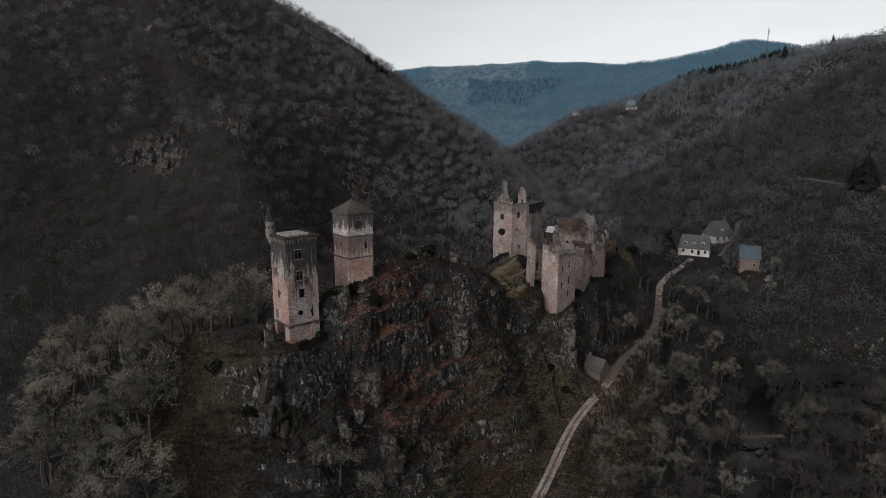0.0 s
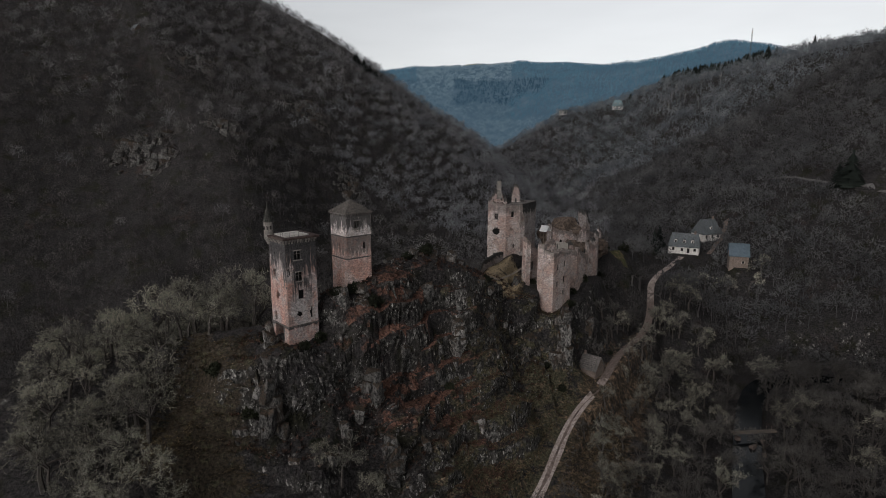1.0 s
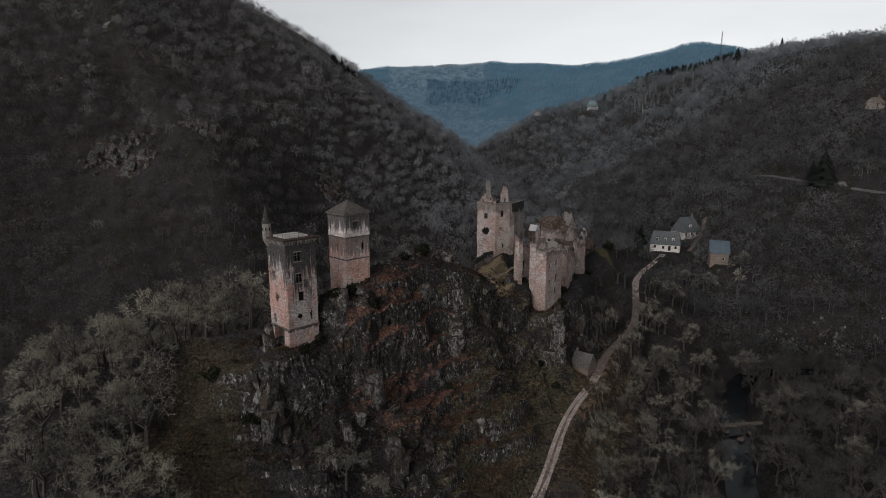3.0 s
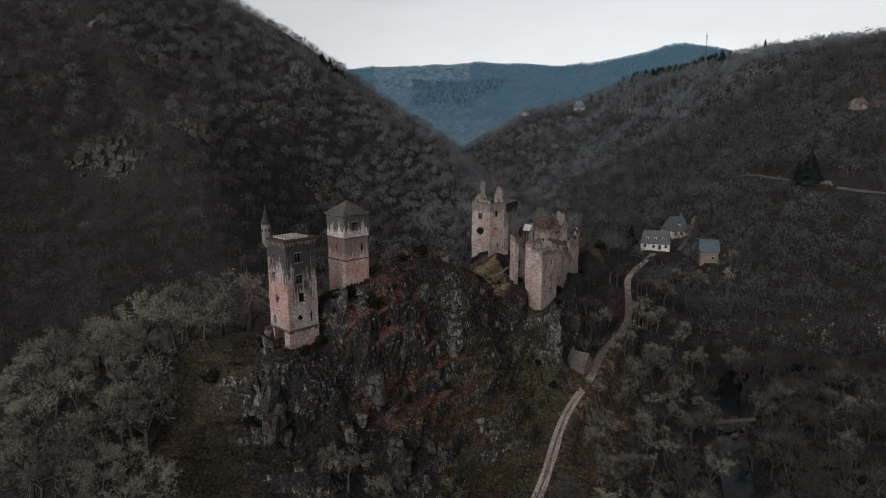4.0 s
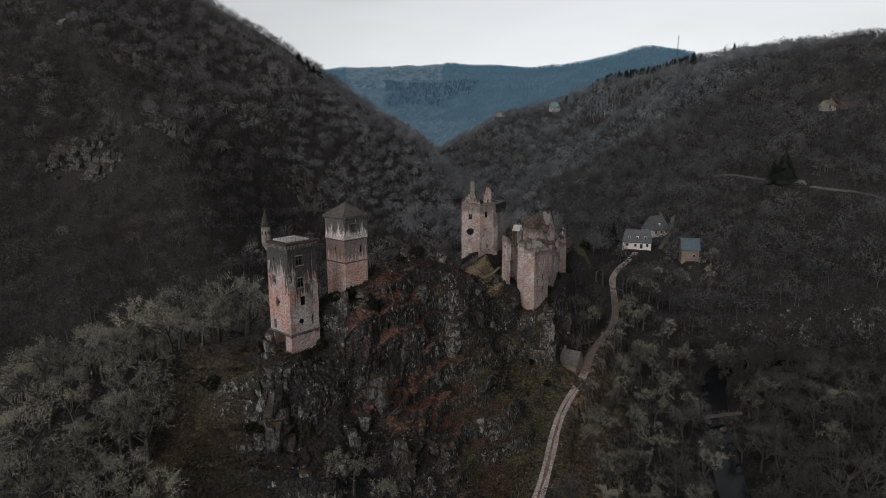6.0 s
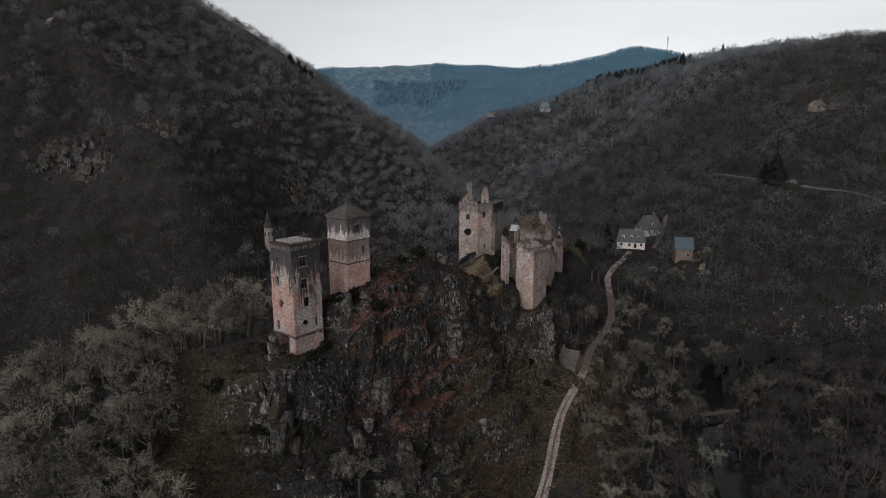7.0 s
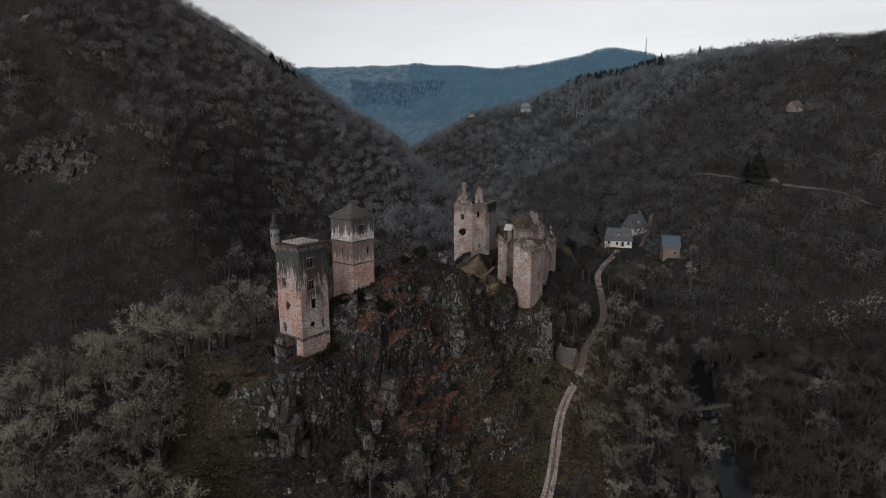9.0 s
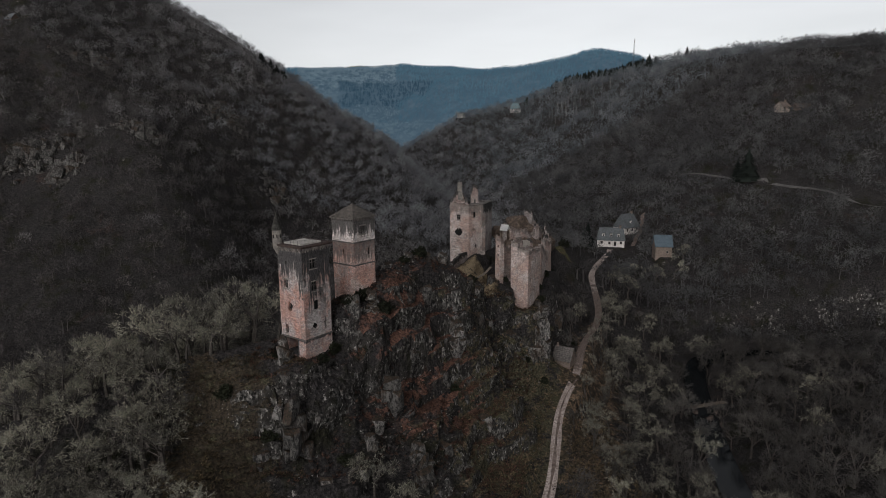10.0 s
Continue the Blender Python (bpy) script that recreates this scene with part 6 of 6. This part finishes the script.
# the back of the hills stays out of sight
sel &= ~((X < -60) & (Y > 500)) & ~((X > 300) & (Y > 600))
X, Y, dist = X[sel], Y[sel], dist[sel]
Z = land(X, Y)
S = np.random.RandomState(5).uniform(0.75, 1.3, len(X)) * np.where(X < -30, 0.82, 1.0)
P = np.column_stack([X, Y, Z - np.where(dist > 260, 2.3 * S, 0.4), S])
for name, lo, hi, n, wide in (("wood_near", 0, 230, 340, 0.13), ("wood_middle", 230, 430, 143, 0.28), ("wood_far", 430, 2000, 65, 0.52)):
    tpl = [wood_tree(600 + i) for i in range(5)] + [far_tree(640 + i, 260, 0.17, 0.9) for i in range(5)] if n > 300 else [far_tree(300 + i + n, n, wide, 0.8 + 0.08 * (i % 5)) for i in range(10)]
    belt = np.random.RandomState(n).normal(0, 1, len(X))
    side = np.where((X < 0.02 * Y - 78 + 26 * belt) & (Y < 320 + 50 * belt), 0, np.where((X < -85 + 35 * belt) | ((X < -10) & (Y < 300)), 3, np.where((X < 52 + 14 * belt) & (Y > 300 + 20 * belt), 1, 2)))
    # twigs turn paler, then bluer, with distance: haze put into their colour
    for west, mat, label in ((0, TWIG_LEFT, "thin brown bare woodland on the steep rocky slope"), (1, TWIG_NEAR_WOOD if n > 300 else TWIG_GORGE_HAZED, "grey bare woodland closing in the head of the gorge"), (3, TWIG_NEAR_WOOD if n > 300 else TWIG_UPPER, "brownish grey bare woodland high on the rocky hill"), (2, TWIG_NEAR_WOOD if n > 300 else TWIG_FAR if n > 100 else TWIG_HAZED, "dense grey bare winter woodland covering the valley slopes")):
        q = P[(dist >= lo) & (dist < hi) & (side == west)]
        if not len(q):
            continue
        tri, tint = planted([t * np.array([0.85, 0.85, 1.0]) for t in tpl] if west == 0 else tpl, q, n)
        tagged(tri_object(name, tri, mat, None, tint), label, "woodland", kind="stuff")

# brushwood under the nearer woods
for x0, x1, y0, y1, step, wide, size, material, label in (
        (14, 215, 96, 285, 3.5, 0.34, 0.42, TWIG_NEAR_WOOD, "dark leafless brushwood under the valley trees"), (-205, -38, 126, 275, 3.5, 0.34, 0.42, TWIG_NEAR_WOOD, "dark leafless brushwood at the foot of the rocky hill"),
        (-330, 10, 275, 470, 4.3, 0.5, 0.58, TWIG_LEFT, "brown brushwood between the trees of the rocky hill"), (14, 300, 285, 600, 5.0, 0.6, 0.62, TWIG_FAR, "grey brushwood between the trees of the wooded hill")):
    X, Y = scatter(x0, x1, y0, y1, step, 88)
    ok_here = ~open_land(X, Y) & (X < 0.9 * Y + 8) & (X > -0.95 * Y - 10)
    rows = np.column_stack([X, Y, land(X, Y) - 3.0 * size, np.random.RandomState(89).uniform(0.7, 1.3, len(X)) * size])[ok_here]
    tri, tint = planted([far_tree(560 + i, 13, 1.5 * wide, 1.15)[8:] for i in range(6)], rows, 90)
    tagged(tri_object("brushwood", tri, material, None, tint), label, "brushwood", kind="stuff")

# taller bare trees along the crest of the near ridge
r = np.random.RandomState(23)
f = r.uniform(0, 1, 90)
rows = np.column_stack([235 + 170 * f + r.normal(0, 6, 90), 526 - 116 * f + r.normal(0, 8, 90), 0 * f, r.uniform(0.9, 1.6, 90)])
rows[:, 2] = land(rows[:, 0], rows[:, 1]) - 3
tri, tint = planted([far_tree(520 + i, 240, 0.16, 0.9) for i in range(5)], rows, 24)
tagged(tri_object("crest_wood", tri, TWIG_FAR, None, tint), "tall bare trees lining the ridge crest", "woodland", kind="stuff")

# a stand of pale birches high on the far slope
r = np.random.RandomState(15)
birch = []
for i in range(4):
    tri = []
    for k in range(3):
        a = k * 2.094
        tri.append([(0.2 * math.cos(a), 0.2 * math.sin(a), 0), (0.2 * math.cos(a + 2.094), 0.2 * math.sin(a + 2.094), 0), (0.3 * math.sin(i), 0.2, 10)])
    for k in range(26):
        u, z = r.uniform(0, 6.283), r.uniform(3.5, 9)
        o = np.array([0.1 * math.cos(u), 0.1 * math.sin(u), z])
        q = o + np.array([math.cos(u) * r.uniform(0.5, 1.4), math.sin(u) * r.uniform(0.5, 1.4), r.uniform(0.8, 1.8)])
        tri.append([o - 0.05, o + 0.05, q])
    birch.append(np.array(tri, float))
rows = np.array([(142 + r.normal(0, 14), 519 + r.normal(0, 7), 0, r.uniform(0.8, 1.15)) for _ in range(46)] + [(150 + r.normal(0, 30), 440 + r.normal(0, 30), 0, 0.9) for _ in range(10)])
rows[:, 2] = land(rows[:, 0], rows[:, 1])
tri, tint = planted(birch, rows, 16)
tagged(tri_object("birch_wood", tri, BIRCH, None, tint), "slender pale-stemmed birches on the far slope", "birches", kind="stuff")

# ivy and evergreen scrub on the crag and round the ruins
def leaf_bush(seed, n=520):
    r = np.random.RandomState(seed)
    p = r.normal(0, 1, (n, 3))
    p = p / np.linalg.norm(p, axis=1)[:, None] * r.uniform(0.35, 1.0, n)[:, None] ** 0.5
    p *= 1 + 0.3 * np.sin(3 * p[:, :1] + seed) * np.cos(4 * p[:, 1:2])
    p[:, 2] = p[:, 2] * 0.75 + 0.45
    a, b = r.normal(0, 0.13, (n, 3)), r.normal(0, 0.13, (n, 3))
    return np.stack([p - a, p + a, p + b], 1)


BUSH = []
for i in range(4):
    me_ob = tri_object("ivy_bush", leaf_bush(i), IVY)
    BUSH.append(tagged(me_ob, "dark green ivy scrub growing on the rock", "bush", "scrub"))
brng = random.Random(31)
for i, (x, y, s, up) in enumerate(((-34.2, 118.8, 2.2, 0.8), (-31.0, 120.0, 1.8, 0.4), (-37.5, 116.0, 1.7, 0.4), (-40.2, 112.0, 1.5, 0.2), (-21.5, 138.5, 1.8, 0.6), (-25.5, 134.8, 1.5, 0.3), (-42.5, 107.8, 1.3, 0), (-50.5, 109.0, 1.4, 0), (-5.5, 186.5, 1.3, 0.2), (6.8, 168.5, 1.4, 0.4), (19.0, 177.0, 1.6, 0.2),
                                (22.5, 187.5, 1.7, 0.3), (27.0, 201.0, 1.5, 0.4), (33.0, 212.0, 1.6, 0.6), (37.0, 225.0, 1.5, 0.5), (14.5, 195.0, 1.7, 1.6), (20.5, 204.5, 1.6, 2.0), (46.0, 236.0, 2.4, 0.2), (63.0, 262.0, 2.2, 0.2), (17.5, 168.0, 1.5, 0), (10.0, 156.0, 1.4, 0), (-7.0, 150.0, 1.6, 0), (-14.5, 126.0, 1.4, 0), (-38.0, 101.0, 1.6, 0), (-52.0, 101.5, 1.5, 0), (-60.0, 104.0, 1.7, 0), (14.0, 151.0, 1.3, 0), (31.0, 176.0, 1.5, 0), (21.0, 196.0, 1.3, 3.4), (18.5, 192.0, 1.4, 3.6), (24.5, 206.0, 1.5, 2.6), (30.0, 213.0, 1.4, 2.4), (12.5, 198.5, 1.5, 3.2), (33.0, 221.0, 1.5, 2.4))):
    px, py, pz = on_ground(x, y)
    m = pose(px, py, pz + up - 0.3, 0, 0, brng.uniform(0, 360)) @ Matrix.Diagonal((s, s, s * brng.uniform(0.7, 1.1), 1))
    if i < 4:
        BUSH[i].matrix_basis = m
    else:
        ob = BUSH[i % 4].copy()
        scene.collection.objects.link(ob)
        ob.matrix_basis = m

# heather on the crag ledges and dry grass tufts on the open slopes
def tufts(name, label, material, count, seed, x0, x1, y0, y1, wanted, tall):
    r = np.random.RandomState(seed)
    X, Y = r.uniform(x0, x1, count), r.uniform(y0, y1, count)
    Z = land(X, Y)
    fall = np.hypot(land(X + 0.8, Y) - Z, land(X, Y - 0.8) - Z) / 0.8
    ok = wanted(X, Y, fall) & (np.abs(along(ROAD, X, Y)[0]) > 2.4)
    CXt, CYt, CZt = crag(X[ok], Y[ok], Z[ok])
    rows = np.column_stack([CXt, CYt, CZt - 0.08, r.uniform(0.5, 1.2, ok.sum())])
    shapes = []
    for i in range(5):
        a, q = r.uniform(0, 6.283, 11), r.uniform(0.05, 0.5, 11)
        root = np.stack([q * np.cos(a) * 0.6, q * np.sin(a) * 0.6, 0 * a], -1)
        tip = np.stack([q * np.cos(a) * 1.7, q * np.sin(a) * 1.7, tall * r.uniform(0.5, 1.0, 11)], -1)
        e = np.stack([-np.sin(a), np.cos(a), 0 * a], -1) * 0.13
        shapes.append(np.stack([root - e, root + e, tip], 1))
    tri, tint = planted(shapes, rows, seed)
    tagged(tri_object(name, tri, material, None, tint), label, "ground cover", kind="stuff")


HEATHER = twig_material("heather_stems", (0.02, 0.014, 0.012), (0.12, 0.07, 0.054), "attr", 0.8)
DRY_GRASS = twig_material("dry_grass_blades", (0.03, 0.025, 0.017), (0.17, 0.13, 0.082), "attr", 0.9)
tufts("heather", "dark red-brown winter heather on the rock ledges", HEATHER, 9000, 71, -56, 24, 97, 168, lambda X, Y, fall: (fall < 1.5) & (along(CREST, X, Y)[0] < 1) & (X - 0.27 * (Y - 130) < 4), 0.55)
tufts("dry_grass", "tufts of bleached grass on the open slope", DRY_GRASS, 6000, 72, -14, 30, 108, 168, lambda X, Y, fall: (fall < 1.2) & (X - 0.45 * (Y - 130) > -14), 0.4)
tufts("dry_grass", "short bleached grass on the glade under the tower", DRY_GRASS, 2600, 73, -70, -46, 86, 110, lambda X, Y, fall: fall < 1.2, 0.3)

# dark conifers on the ridge and in the wood
fir = [conifer(i, 13, 9, 1.2 + 0.15 * (i % 3)) for i in range(4)]
r = np.random.RandomState(9)
rows = []
for _ in range(130):
    f = r.uniform(0.05, 0.95) ** 1.3
    rows.append((150 + 70 * f + r.normal(0, 5), 608 - 72 * f + r.normal(0, 6), 0, r.uniform(0.6, 1.0)))
rows += [(-104 + r.uniform(-10, 6), 440 + r.uniform(-8, 8), 0, r.uniform(0.6, 1.1)) for _ in range(14)]
rows += [(141, 259, 0, 1.5), (138.5, 263, 0, 1.1), (68.5, 270, 0, 1.25), (66.0, 268.5, 0, 1.15), (63.5, 272, 0, 1.1), (118, 598, 0, 1.2), (120, 603, 0, 1.1), (47, 243, 0, 0.5), (210, 520, 0, 1.3), (245, 520, 0, 1.2)]
rows = np.array(rows)
rows[:, 2] = land(rows[:, 0], rows[:, 1])
tri, tint = planted(fir, rows, 4)
tagged(tri_object("conifer_wood", tri, NEEDLE, None, tint), "dark conifers on the ridge and among the bare wood", "conifers", kind="stuff")

# ---- far hills, blue from the haze glow in their materials ----
def far_hill(name, label, skyline, near_r, far_r, foot, material, az0, az1):
    """A distant slope seen from the valley: skyline of (azimuth, height)."""
    az = np.linspace(az0, az1, 150)
    rr = np.linspace(0, 1, 40)
    A, F = np.meshgrid(az, rr)
    top = np.interp(A, [p[0] for p in skyline], [p[1] for p in skyline])
    R = near_r + (far_r - near_r) * F
    bumps = value_noise(A * 40, F * 260, 60, 61) * 60 + value_noise(A * 40, F * 260, 22, 62) * 22
    Zf = foot + (top - foot) * np.sin(F * 1.5708) ** 1.25 + bumps * np.sin(F * 3.1416) * 0.35
    Xf, Yf = R * np.sin(np.radians(A)), R * np.cos(np.radians(A))
    k = np.arange(A.size).reshape(A.shape)
    quad = np.stack([k[:-1, :-1], k[:-1, 1:], k[1:, 1:], k[1:, :-1]], -1).reshape(-1, 4)
    ob = sheet(name, np.stack([Xf, Yf, Zf], -1).reshape(-1, 3), quad, material, smooth=True)
    tagged(ob, label, "hills", kind="structure")
    return np.stack([Xf, Yf, Zf], -1)


SKY_A = [(-40, 250), (-16, 272), (-12.4, 280), (-8.7, 293), (-3.4, 303), (-1.2, 305), (0.9, 306), (5, 303), (7.8, 296), (14, 270), (40, 240)]
SKY_B = [(-4, 120), (0, 190), (4, 245), (8, 268), (11.4, 277), (14.2, 287), (16.9, 303), (18.8, 318), (19.8, 318), (21.3, 308), (23, 294), (26, 270), (45, 240)]
hill_a = far_hill("backdrop_hill", "distant wooded hillside closing the valley, blue haze in its colour", SKY_A, 1250, 1950, 40, FAR_WOOD, -40, 40)
hill_b = far_hill("backdrop_hill", "distant conifer ridge rising behind the valley, blue haze in its colour", SKY_B, 1150, 1750, 30, FAR_WOOD, -4, 45)
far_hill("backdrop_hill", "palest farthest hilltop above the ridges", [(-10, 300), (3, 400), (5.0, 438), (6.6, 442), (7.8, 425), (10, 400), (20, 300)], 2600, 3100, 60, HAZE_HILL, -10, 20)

# conifer plantations and bare woods standing on them
r = np.random.RandomState(21)
spire = [conifer(40 + i, 3, 4, 1.0 + 0.2 * i)[2:] for i in range(3)]
crowns = [far_tree(60 + i, 13, 2.4, 1.1)[8:] - np.array([0, 0, 2.5]) for i in range(4)]
firs, ridge_firs, bare_crowns = [], [], []
for grid, n in ((hill_a, 14000), (hill_b, 8500)):
    h, w = grid.shape[:2]
    for _ in range(n):
        i, j = (h - 1.01) * r.uniform(0.05, 1.0) ** 0.8, r.uniform(0.3 * w, 0.72 * w) if grid is hill_a else r.uniform(0, 0.62 * w)
        a, b, fi, fj = int(i), int(j), i % 1, j % 1
        p = (grid[a, b] * (1 - fj) + grid[a, b + 1] * fj) * (1 - fi) + (grid[a + 1, b] * (1 - fj) + grid[a + 1, b + 1] * fj) * fi
        az = math.degrees(math.atan2(p[0], p[1]))
        edge = 14 * value_noise(np.array([az * 40]), np.array([i * 9.0]), 60, 66)[0]
        if grid is hill_a:
            if i > h - 7 and -4.4 < az < 0.6:
                continue
            fir_here = (150 + 2 * edge < p[2] < 232 + edge and az > -6.0 + 0.3 * edge) or (p[2] >= 225 and (az > 0.6 + 0.06 * edge or az < -8.6))
        else:
            fir_here = p[2] > 120 + edge
        if fir_here:
            (firs if grid is hill_a and p[2] < 234 + edge and az < 7 else ridge_firs).append((p[0], p[1], p[2] - 1.5, r.uniform(0.8, 1.35)))
        else:
            bare_crowns.append((p[0], p[1], p[2] - 1.0, r.uniform(0.7, 1.25)))
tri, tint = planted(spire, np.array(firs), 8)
tagged(tri_object("far_conifer_wood", tri, FAR_TREES, None, tint), "far conifer plantations on the distant hills, blue-green with painted haze", "woodland", kind="stuff")
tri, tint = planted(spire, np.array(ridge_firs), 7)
tagged(tri_object("far_conifer_wood", tri, FAR_RIDGE, None, tint), "conifer forest on the farther ridge, paler blue with painted haze", "woodland", kind="stuff")
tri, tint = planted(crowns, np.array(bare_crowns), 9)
tagged(tri_object("far_bare_wood", tri, FAR_CROWNS, None, tint), "far bare woods on the distant hillside, blue-grey with painted haze", "woodland", kind="stuff")

# pale meadow on the far skyline
g = hill_a[-7:, :]
azs = np.degrees(np.arctan2(g[..., 0], g[..., 1]))
cols = np.where((azs[-1] > -4.4) & (azs[-1] < 0.6))[0]
m = g[:, cols] + np.array([0, 0, 3.5])
k = np.arange(m.shape[0] * m.shape[1]).reshape(m.shape[:2])
quad = np.stack([k[:-1, :-1], k[:-1, 1:], k[1:, 1:], k[1:, :-1]], -1).reshape(-1, 4)
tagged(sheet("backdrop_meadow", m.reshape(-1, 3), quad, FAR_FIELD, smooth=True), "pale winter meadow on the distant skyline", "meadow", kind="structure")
